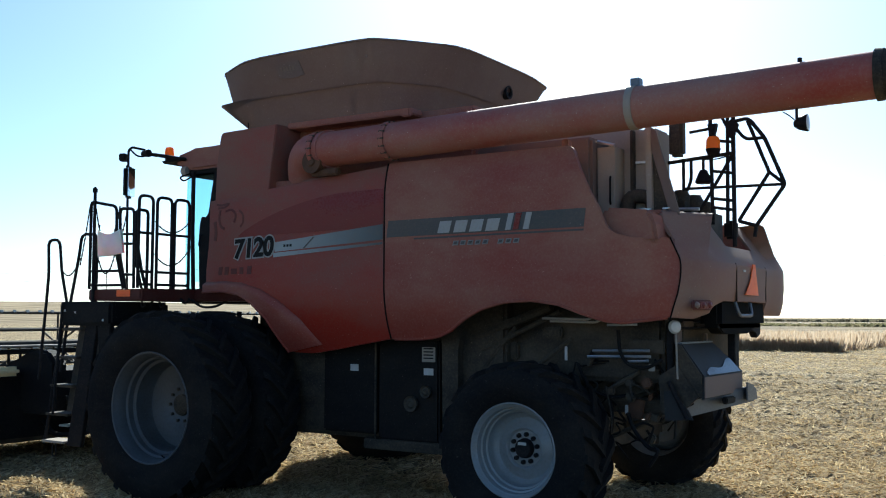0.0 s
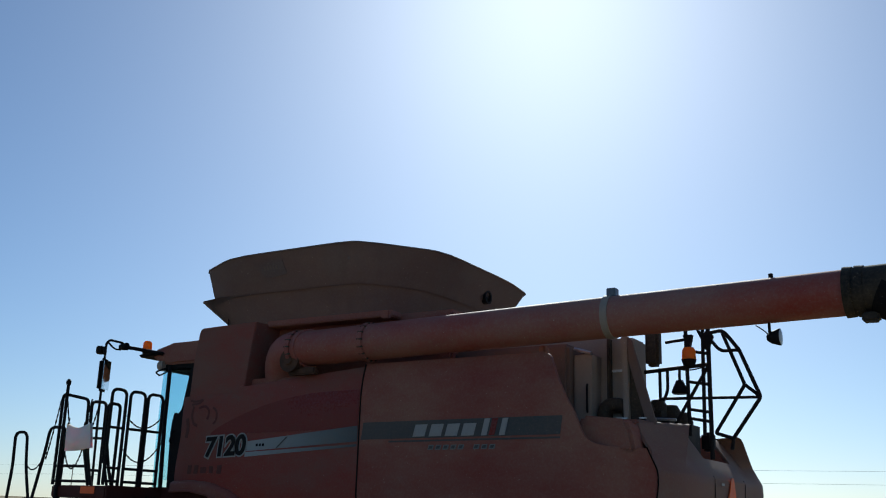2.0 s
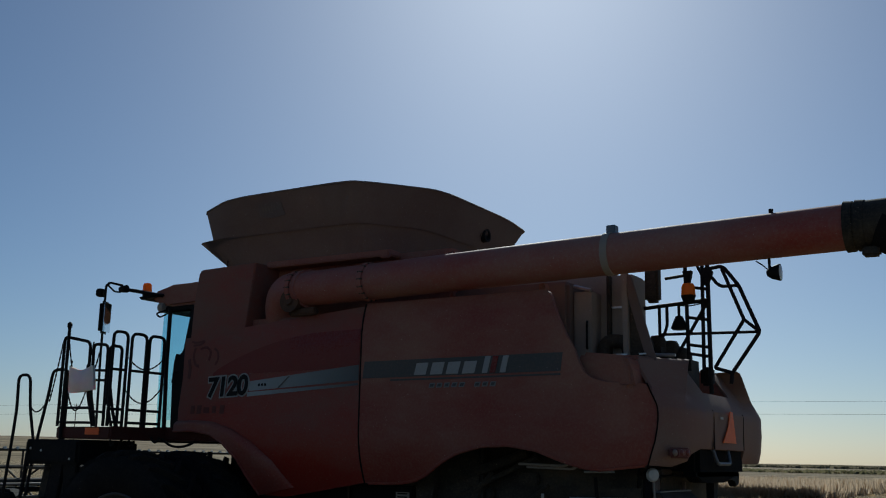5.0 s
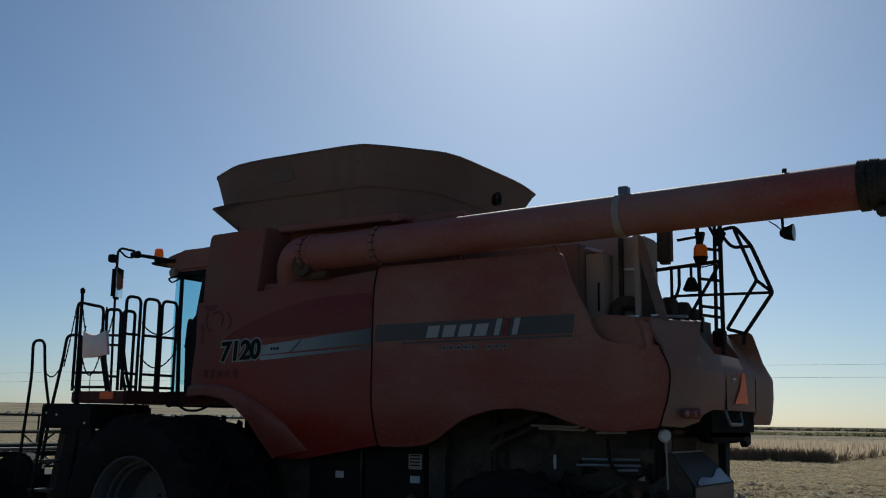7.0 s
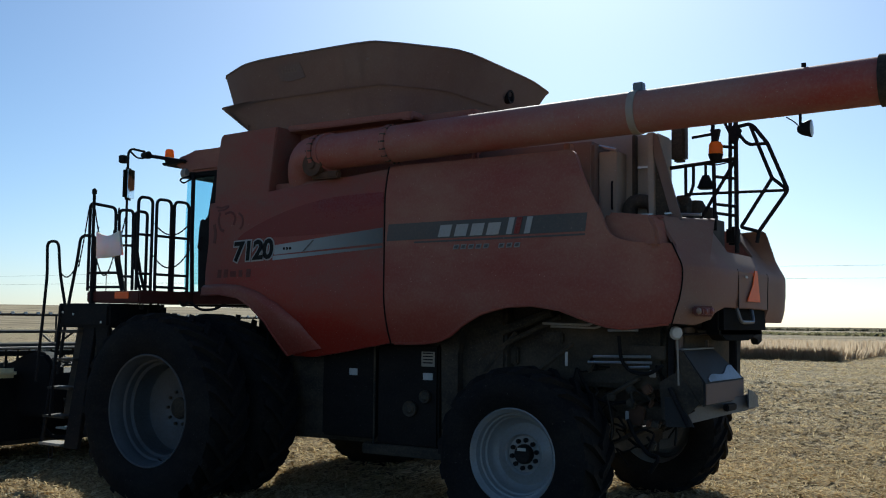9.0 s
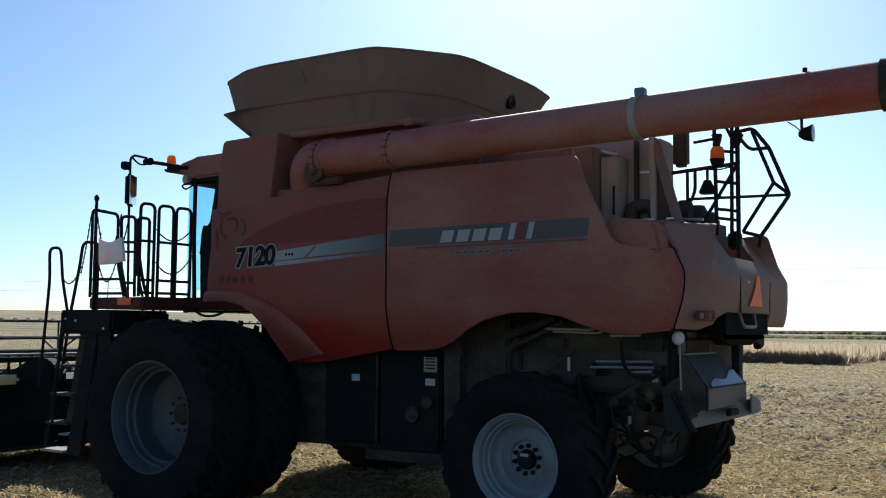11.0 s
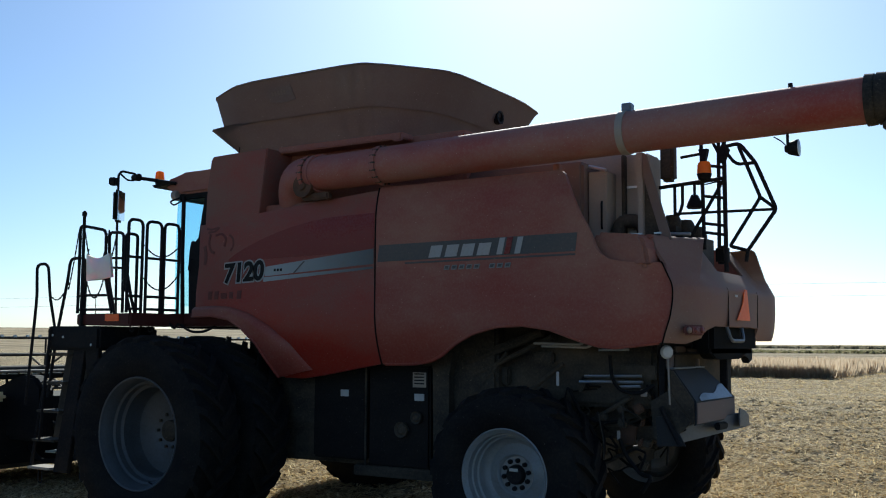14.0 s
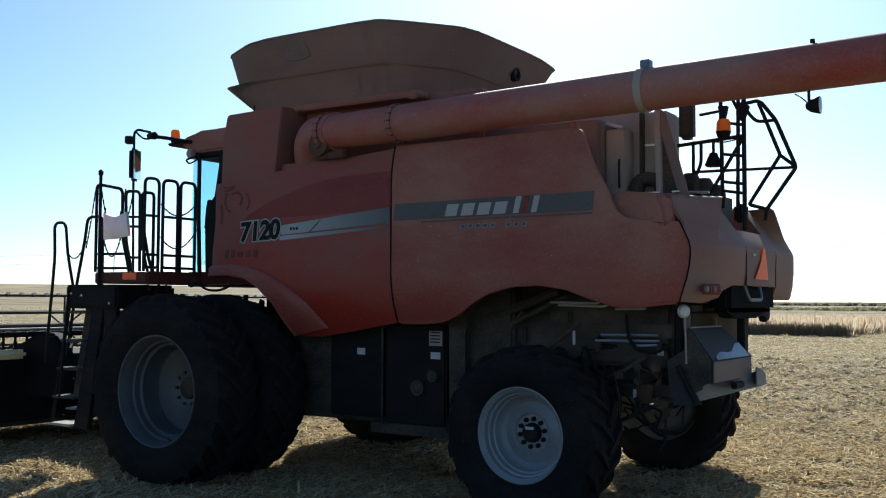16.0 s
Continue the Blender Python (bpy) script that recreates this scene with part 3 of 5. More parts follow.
def decals():
    def quad(x0, x1, z0, z1, slope=0.0, lean=0.0):
        return lambda u, v: (x0 + (x1 - x0) * u + lean * v, z0 + (z1 - z0) * v + slope * (x0 + (x1 - x0) * u - x0))
    # silver stripe on the front panel widening into the dark band of the rear one
    on_skin("silver_stripe", lambda u, v: (0.90 + 1.345 * u, (2.455 + 0.075 * u) + (0.095 + 0.05 * u) * v), stripe_fade, front_panel, label="silver stripe fading to dark grey")
    on_skin("thin_stripe", lambda u, v: (0.88 + 1.36 * u, (2.40 + 0.085 * u) + (0.045 - 0.025 * u) * v), stripe_fade, front_panel)
    on_skin("stripe_slash", lambda u, v: (1.27 + 0.13 * v + 0.02 * u, 2.477 + 0.11 * v), grey_decal, front_panel, off=0.008, nx=2)
    for x in (1.02, 1.06, 1.10):
        on_skin("small_mark", quad(x, x + 0.025, 2.50, 2.525, 0.06), black_decal, front_panel, off=0.008, nx=2)
    on_skin("red_swoosh", lambda u, v: (0.40 + 1.845 * u, 2.62 + 0.03 * u + v * (0.02 + 0.34 * math.sin(min(1, u * 1.25) * math.pi / 2) ** 0.8)), glossy_red, front_panel, off=0.0035, label="cleaner red curved flash")
    on_skin("dark_stripe", lambda u, v: (2.29 + 2.01 * u + 0.02 * v, 2.545 + 0.015 * u + 0.155 * v), grey_decal, rear_panel, label="dark grey stripe")
    on_skin("stripe_rule", lambda u, v: (2.60 + 1.70 * u, 2.515 + 0.012 * u + 0.016 * v), grey_decal, rear_panel)
    # the maker's mark as plain blocks
    for k, x in enumerate((2.86, 3.03, 3.195, 3.36)):
        on_skin("mark_block", quad(x, x + 0.125, 2.562, 2.668, 0.012, 0.03), white_decal, rear_panel, off=0.009, nx=3)
    for x, m in ((3.56, white_decal), (3.635, glossy_red), (3.735, white_decal)):
        on_skin("mark_bar", quad(x, x + 0.055, 2.562, 2.705, 0.012, 0.035), m, rear_panel, off=0.009, nx=2)
    # the line below it, too worn to be lettered
    for k in range(9):
        if k != 5:
            on_skin("name_bar", quad(3.02 + 0.077 * k, 3.02 + 0.077 * k + 0.055, 2.446, 2.488, 0.01, 0.012), silver_decal, rear_panel, off=0.006, nx=2)
            on_skin("name_bar_core", quad(3.032 + 0.077 * k, 3.02 + 0.077 * k + 0.045, 2.455, 2.480, 0.01, 0.01), grey_decal, rear_panel, off=0.010, nx=2)

    def number(name, size, off, material, offset):
        c = bpy.data.curves.new(name, "FONT")
        c.body, c.size, c.extrude, c.offset, c.shear, c.space_character = "7120", size, 0.001, offset, 0.12, 0.98
        c.materials.append(material)
        ob = new(name, c)
        ob.matrix_world = Matrix.Translation((0.34, -1.62 - off, 2.405)) @ Euler((radians(90), radians(-2.5), 0)).to_matrix().to_4x4() @ Matrix.Diagonal((1.03, 1, 1, 1))
        ob.parent = front_panel
    number("number_outline", 0.268, 0.006, white_decal, 0.024)
    number("number", 0.268, 0.010, black_decal, 0.0095)
    # strokes rubbed through the dust beside the cab
    def stroke(points, width):
        path = rounded([(x, 0, z) for x, z in points], 0.06, 5)
        n = len(path) - 1

        def fn(u, v):
            k = min(n - 1, int(u * n))
            a, b = path[k], path[k + 1]
            q = a.lerp(b, u * n - k)
            d = (b - a).normalized()
            return (q.x - d.z * width * (v - 0.5), q.z + d.x * width * (v - 0.5))
        on_skin("rubbed_mark", fn, rubbed_paint, front_panel, off=0.0035, nx=n * 2, nz=1)
    for points, width in (([(0.05, 2.985), (0.13, 2.965), (0.26, 2.985), (0.20, 2.945), (0.08, 2.94)], 0.022), ([(0.12, 2.92), (0.09, 2.83), (0.13, 2.74), (0.19, 2.72)], 0.03), ([(0.20, 2.90), (0.30, 2.92), (0.36, 2.86), (0.33, 2.78)], 0.025), ([(0.40, 2.90), (0.455, 2.86), (0.46, 2.78), (0.42, 2.73)], 0.022), ([(0.02, 2.80), (0.05, 2.70), (0.03, 2.60)], 0.05)):
        stroke(points, width)
    for x in (0.10, 0.20, 0.52):
        on_skin("rubbed_mark", quad(x, x + 0.06, 2.235, 2.32, 0.0, 0.01), rubbed_paint, front_panel, off=0.0035, nx=2)
    # warning labels and scuffs near the front edge
    on_skin("small_label", quad(0.30, 0.38, 2.24, 2.30), rubbed_paint, front_panel, nx=2)
    on_skin("small_label", quad(0.42, 0.47, 2.24, 2.31), rubbed_paint, front_panel, nx=2)


decals()


# ---- tail hood ----
TAIL_PLAN = [(5.10, -1.20), (5.15, -1.05), (5.185, -0.85), (5.20, -0.72), (5.215, -0.30), (5.22, 0.10), (5.215, 0.50), (5.21, 0.56), (5.205, 0.85), (5.20, 1.05), (5.18, 1.26), (5.10, 1.42), (4.90, 1.48)]


def tail_hood():
    zs = [1.80, 1.83, 1.87, 1.91, 1.95, 2.02, 2.1, 2.2, 2.27, 2.29, 2.31, 2.38, 2.45, 2.52, 2.60, 2.66, 2.70, 2.715]
    inset = [(1.80, 0.09), (1.86, 0.05), (1.95, 0.02), (2.1, 0.0), (2.27, 0.0), (2.31, 0.025), (2.45, 0.14), (2.52, 0.19), (2.60, 0.25), (2.66, 0.29), (2.70, 0.33), (2.715, 0.40)]
    us = list(range(len(TAIL_PLAN) + 1))

    def lowest(y):
        """The hood's lower edge sweeps up to the tow recess."""
        if y <= -0.72:
            return 1.80 + 0.15 * max(0.0, min(1.0, (y + 1.2) / 0.46))
        return 1.83 if y > 0.5 else 1.80

    def fn(u, v):
        z = zs[v]
        i = curve_at(inset, z)
        if u == 0:
            x = tail_edge(z) + 0.008 - (max(0, z - 2.5) * 0.35)
            return (x, skin(tail_edge(z), z) + (i if z > 2.4 else 0) * 0.6, max(z, 1.812 + 0.02 * (z - 1.8)))
        x, y = TAIL_PLAN[u - 1]
        z = max(z, lowest(y) + 0.02 * (z - 1.8))
        n = Vector((5.0 - x if abs(y) < 1.1 else -0.6, -y * 0.9 if abs(y) > 1.0 else 0)).normalized()
        return (x + n.x * i, y + n.y * i, z)

    def keep(u, v):
        z = (zs[int(v)] + zs[int(v) + 1]) / 2
        y = 0 if u < 1 else (TAIL_PLAN[int(u) - 1][1] + TAIL_PLAN[min(int(u), len(TAIL_PLAN) - 1)][1]) / 2
        if u < 1:
            return True
        if -0.72 < y < 0.56 and z < 1.95:
            return False
        return not (-0.30 < y < 0.50 and z > 2.45)
    hood = part("tail_hood", sheet(fn, us, list(range(len(zs))), (-0.03, 0, 0), keep=keep), tail_paint, combine, "dust-coated tail hood with rounded corners", smooth=True)
    edge = [(tail_edge(z) + 0.006, skin(tail_edge(z), z) - 0.002, z) for z in spread(1.77, 2.47, 24)]
    part("hood_seam", tube(edge, 0.0065, 6), seam_black, hood)
    # door in the middle of the tail, with the slow-vehicle triangle
    part("tail_door", sheet(lambda u, v: (5.222 - 0.03 * (u / 0.42) ** 2 * 0.4, u, v), spread(-0.44, 0.44, 8), spread(1.955, 2.265, 3), (0.008, 0, 0)), tail_paint, hood)
    for y, r in ((-0.455, 0.0035), (0.46, 0.008)):
        part("door_gap", tube([(5.213, y, 1.955), (5.213, y, 2.1), (5.213, y + 0.02, 2.25), (5.20, y + 0.02, 2.29)], r, 6), seam_black, hood)
    tri = prism([(-0.295, 2.012), (0.105, 2.012), (0.015, 2.292), (-0.055, 2.292), (-0.12, 2.16)], 5.239, 5.247, "yz")
    part("slow_vehicle_triangle", tri, orange_sign, hood, "orange slow-vehicle triangle")
    part("small_label", box(5.236, 5.24, -0.33, -0.25, 2.215, 2.235), white_label, hood)
    for s in (-1, 1):
        lamp = part("tail_lamp", box(-0.03, 0.014, -0.135, 0.135, -0.043, 0.043, 0.02, seg=3), rubbed_paint, hood, "red tail lamp in a rounded bezel", smooth=True)
        lamp.matrix_local = pose(5.135, s * 1.13, 1.913, 0, 0, s * 18)
        part("lens", box(0.0, 0.02, -0.055, 0.12, -0.03, 0.03, 0.009, seg=3), red_lens, lamp, "dull red lens", smooth=True)
        for a, m in ((-0.092, pale_lens), (-0.005, red_lens), (0.075, red_lens)):
            part("lens", lathe([(0.012, 0.028), (0.024, 0.024), (0.030, 0.012), (0.031, 0.0)], 18, (0, a, 0), "x"), m, lamp, smooth=True)
    # black tow recess under the tail
    part("tow_recess", box(4.97, 5.16, -0.74, 0.62, 1.72, 1.985, 0.04), seam_black, combine)
    part("tow_skirt", prism([(-0.40, 1.665), (-0.55, 1.675), (-0.66, 1.73), (-0.66, 1.80), (0.55, 1.80), (0.46, 1.72), (0.2, 1.665)], 5.0, 5.12, "yz", 0.01), seam_black, combine)
    part("tow_handle", tube(rounded([(5.19, -0.43, 1.95), (5.22, -0.40, 1.83), (5.22, -0.02, 1.83), (5.19, 0.01, 1.95)], 0.05), 0.016, 8), galvanised, combine, "bare steel tow handle", smooth=True)
    part("hook", prism([(0.28, 1.745), (0.62, 1.76), (0.60, 1.65), (0.50, 1.62), (0.46, 1.68), (0.3, 1.69)], 5.05, 5.12, "yz", 0.008), black_steel, combine)
    # ladder well in the tail
    part("ladder_well", box(4.45, 5.06, -0.30, 0.50, 2.30, 2.40, 0.01), black_plastic, combine)
    part("well_side", prism([(4.45, 2.38), (5.08, 2.38), (5.06, 2.45), (4.93, 2.63), (4.84, 2.70), (4.45, 2.71)], 0.50, 0.53, bevel=0.004), red_paint, combine)
    part("well_side", prism([(4.45, 2.38), (5.08, 2.38), (5.06, 2.45), (4.93, 2.63), (4.84, 2.70), (4.45, 2.71)], -0.33, -0.30, bevel=0.004), red_paint, combine)
    part("tail_top", box(4.3, 4.82, -1.22, -0.33, 2.66, 2.712, 0.02), red_paint, combine)
    part("tail_top", box(4.3, 4.82, 0.53, 1.22, 2.66, 2.71, 0.02), red_paint, combine)
    # inner shelf in the panel's cut-out
    part("engine_shelf", prism([(4.40, 2.42), (4.88, 2.42), (4.85, 2.60), (4.80, 2.69), (4.42, 2.73), (4.36, 2.62)], -1.46, -1.05, bevel=0.03), red_paint, combine)
    for x0, x1 in ((4.47, 4.57), (4.59, 4.70), (4.80, 4.86)):
        part("shelf_trim", box(x0, x1, -1.14, -1.10, 2.722, 2.735, 0.004), bright_steel, combine)


tail_hood()


# ---- grain tank ----
def tank():
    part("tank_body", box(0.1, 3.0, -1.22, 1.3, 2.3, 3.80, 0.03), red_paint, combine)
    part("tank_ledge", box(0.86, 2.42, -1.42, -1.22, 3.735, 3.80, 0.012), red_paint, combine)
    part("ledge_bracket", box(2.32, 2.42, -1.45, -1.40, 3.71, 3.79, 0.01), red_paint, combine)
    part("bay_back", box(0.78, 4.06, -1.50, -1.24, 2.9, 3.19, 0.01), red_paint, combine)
    top = [(-0.46, -1.09), (0.365, -1.51), (1.96, -1.515), (2.17, -1.305), (2.585, -0.75), (2.57, 0.72), (2.45, 1.42), (1.9, 1.5), (0.36, 1.49), (-0.377, 1.118)]
    low = [(0.05, -1.02), (0.36, -1.20), (1.94, -1.20), (2.08, -1.08), (2.26, -0.66), (2.26, 0.62), (2.1, 1.1), (1.9, 1.2), (0.36, 1.2), (0.05, 1.02)]
    lip = [(-0.43, -1.19), (0.20, -1.325), (1.94, -1.312), (2.08, -1.15), (2.39, -0.695), (2.39, 0.66), (2.23, 1.20), (1.9, 1.34), (0.34, 1.40), (-0.43, 1.19)]
    mid = [(-0.33, -1.05), (0.33, -1.355), (1.94, -1.345), (2.11, -1.18), (2.41, -0.70), (2.40, 0.67), (2.24, 1.21), (1.9, 1.35), (0.34, 1.36), (-0.27, 1.07)]

    def eased(ring):
        """The ring with its corners rounded off."""
        for _ in range(2):
            out = []
            for p, q in zip(ring, ring[1:] + ring[:1]):
                out += [(p[0] * 0.86 + q[0] * 0.14, p[1] * 0.86 + q[1] * 0.14), (p[0] * 0.14 + q[0] * 0.86, p[1] * 0.14 + q[1] * 0.86)]
            ring = out
        return ring

    def wall(rings, name, material, label=""):
        bm = bmesh.new()
        made = [[bm.verts.new((x, y, z)) for x, y in eased(ring)] for ring, z in rings]
        for a, b in zip(made, made[1:]):
            for k in range(len(a)):
                bm.faces.new((a[k], b[k], b[(k + 1) % len(a)], a[(k + 1) % len(a)]))
        bmesh.ops.solidify(bm, geom=bm.faces, thickness=0.018)
        return part(name, bm, material, combine, label, smooth=True)
    lower = wall([(low, 3.78), (lip, 4.15)], "tank_flare", tank_paint, "dusty flared lower tank wall")
    upper = wall([(mid, 4.12), (top, 4.515)], "tank_extension", tank_paint, "dusty folding tank extension panels")
    part("extension_rim", tube([(x, y, 4.512) for x, y in eased(top)], 0.010, 6, closed=True), tank_paint, upper)
    # port in the rear panel and a worn badge on the near one
    part("port", lathe([(-0.03, 0.0), (-0.03, 0.075), (0.03, 0.075), (0.03, 0.055), (0.0, 0.05), (0.0, 0.0)], 20, (2.47, 0.36, 4.27), "x"), black_steel, upper)
    badge = part("badge", sheet(lambda u, v: (0.72 + 0.34 * u + 0.03 * (1 - v), -1.357 - 0.43 * (4.285 + 0.14 * v - 4.12), 4.285 + 0.14 * v - 0.02 * math.sin(math.pi * u) * (1 - v)), spread(0, 1, 10), spread(0, 1, 4), (0, 0.006, 0)), tank_paint, upper)
    for k in range(5):
        part("badge_bar", sheet(lambda u, v: (0.80 + 0.04 * k + 0.026 * u, -1.363 - 0.43 * (4.34 + 0.04 * v - 4.12), 4.34 + 0.04 * v), (0, 1), (0, 1), (0, 0.005, 0)), badge_sheet, badge)
    part("scuff", lathe([(0, 0), (0, 0.016), (0.004, 0.016)], 10, (1.90, -1.445, 4.36)), badge_sheet, upper)
    part("latch", box(2.40, 2.55, 0.62, 0.72, 4.13, 4.17, 0.01), black_steel, upper)
    part("tank_cable", tube([(0.02, -1.12, 4.06), (0.06, -1.15, 3.9), (0.10, -1.2, 3.78)], 0.006, 5), black_plastic, lower)


tank()


# ---- unloading auger ----
def auger():
    def axis(x):
        return Vector((x, -1.62, 3.436 + (x - 1.63) * 0.021))
    body = part("unloading_auger", tube([axis(x) for x in spread(1.5, 6.62, 12)], 0.171, 40), auger_paint, combine, "long red unloading auger tube folded back", smooth=True)
    # the elbow that turns it up out of the tank sump
    elbow = rounded([(1.02, -1.20, 2.92), (1.11, -1.44, 3.45), (1.62, -1.62, 3.436)], 0.28, 8)
    part("elbow", tube(elbow, 0.19, 32), auger_paint, body, smooth=True)
    for x, w in ((1.47, 0.02), (2.34, 0.018), (6.62, 0.03), (6.70, 0.03)):
        c = axis(x)
        ring = part("flange", lathe([(-w, 0.169), (-w, 0.189), (w, 0.185), (w, 0.165)], 40, c, "x", closed=True), auger_paint if x < 6 else grimy_steel, body, smooth=True)
        if x < 6:
            for k in range(16):
                a = 2 * math.pi * k / 16
                part("bolt", box(-w - 0.012, w + 0.012, -0.008, 0.008, -0.008, 0.008, 0.002), grimy_steel, ring).location = c + Vector((0, 0.18 * math.cos(a), 0.18 * math.sin(a)))
    c = axis(4.76)
    band = part("clamp_band", lathe([(-0.03, 0.170), (-0.03, 0.180), (0.03, 0.180), (0.03, 0.170)], 40, c, "x", closed=True), tan_sheet, body, "dull steel clamp band", smooth=True)
    part("clamp_lug", box(4.74, 4.82, -1.67, -1.59, c.z + 0.16, c.z + 0.235, 0.006), galvanised, band)
    # black folded cover of the outlet and the rubber boot
    part("outlet_tube", tube([axis(6.60), axis(6.95), axis(7.1)], 0.178, 36), grimy_steel, body, smooth=True)
    boot = [axis(6.84) + Vector((0, 0, -0.02)), axis(7.0) + Vector((0, 0, -0.10)), axis(7.14) + Vector((0, 0, -0.35)), axis(7.2) + Vector((0, 0, -0.6))]
    part("outlet_boot", tube(rounded(boot, 0.12, 4), 0.185, 28), rubber, body, "black rubber outlet boot", smooth=True)
    part("boot_latch", box(6.70, 6.82, -1.72, -1.62, 3.30, 3.37, 0.015), grimy_steel, body)
    part("top_stud", tube([(6.06, -1.62, 3.67), (6.06, -1.62, 3.735)], 0.018, 8), black_steel, body)
    # pivot knuckle under the elbow
    part("pivot", lathe([(-0.05, 0), (-0.05, 0.04), (-0.03, 0.05), (-0.03, 0.115), (0.05, 0.11), (0.05, 0)], 24, (1.47, -1.72, 3.31)), rust, body, smooth=True)
    part("pivot_arm", box(1.42, 1.75, -1.70, -1.62, 3.17, 3.24, 0.015), rust, body)
    # work lamp hung below the tube
    lamp = part("auger_lamp", lathe([(-0.05, 0.0), (-0.05, 0.022), (-0.02, 0.045), (0.04, 0.064), (0.05, 0.064), (0.05, 0.0)], 20, (6.06, -1.62, 3.245), "x"), black_plastic, body, "black work lamp", smooth=True)
    part("lamp_lens", lathe([(0.051, 0.058), (0.056, 0.035), (0.058, 0.0)], 20, (6.06, -1.62, 3.245), "x"), lamp_glass, lamp)
    part("lamp_bracket", tube([(6.03, -1.62, 3.26), (6.03, -1.62, 3.36)], 0.012, 6), black_steel, lamp)
    part("lamp_wire", tube([(5.93, -1.62, 3.345), (5.98, -1.62, 3.31), (6.02, -1.62, 3.27)], 0.005, 5), black_plastic, lamp)
    # post that carries the folded tube
    part("auger_saddle", box(4.04, 4.10, -1.50, -1.40, 2.7, 3.33, 0.01), red_paint, combine)


auger()


# ---- wheels ----
def tyre_mesh(outer, half, rim, lug_h):
    base = outer - lug_h
    prof = [(-half * 0.80, rim - 0.005), (-half * 0.90, rim + 0.03), (-half * 1.02, rim + (base - rim) * 0.35), (-half * 1.05, rim + (base - rim) * 0.55), (-half * 1.0, rim + (base - rim) * 0.82), (-half * 0.92, base - 0.015), (-half * 0.5, base), (0, base + 0.004)]
    prof += [(-a, r) for a, r in prof[-2::-1]]
    return lathe(prof, 64)


def lug_parts(wheel, outer, half, lugs, lug_h):
    """The tread bars, each a part on one of two shared meshes."""
    base = outer - lug_h
    for side in (-1, 1):
        bm = bmesh.new()
        start = 0.0
        rings = []
        for s in spread(0, 1, 5):
            y = side * (-0.02 + s * half * 1.01)
            a = start + s * 0.30
            top = outer if s < 0.9 else outer - 0.035
            low = base - 0.02 if s < 0.9 else base - 0.09
            w = (0.026 + 0.012 * s)
            ring = []
            for da, r in ((-w * 1.2, low), (-w, top), (w, top), (w * 1.2, low)):
                t = a + da / outer
                ring.append(bm.verts.new((r * math.cos(t), y, r * math.sin(t))))
            rings.append(ring)
        for p, q in zip(rings, rings[1:]):
            for j in range(3):
                bm.faces.new((p[j], p[j + 1], q[j + 1], q[j]))
        bm.faces.new(rings[0])
        bm.faces.new(rings[-1][::-1])
        one = part("tread_lug", bm, rubber, wheel)
        for k in range(lugs):
            ob = one if k == 0 else new("tread_lug", one.data)
            ob.parent = wheel
            ob.rotation_euler = (0, 2 * math.pi * (k + (0.5 if side > 0 else 0)) / lugs, 0)


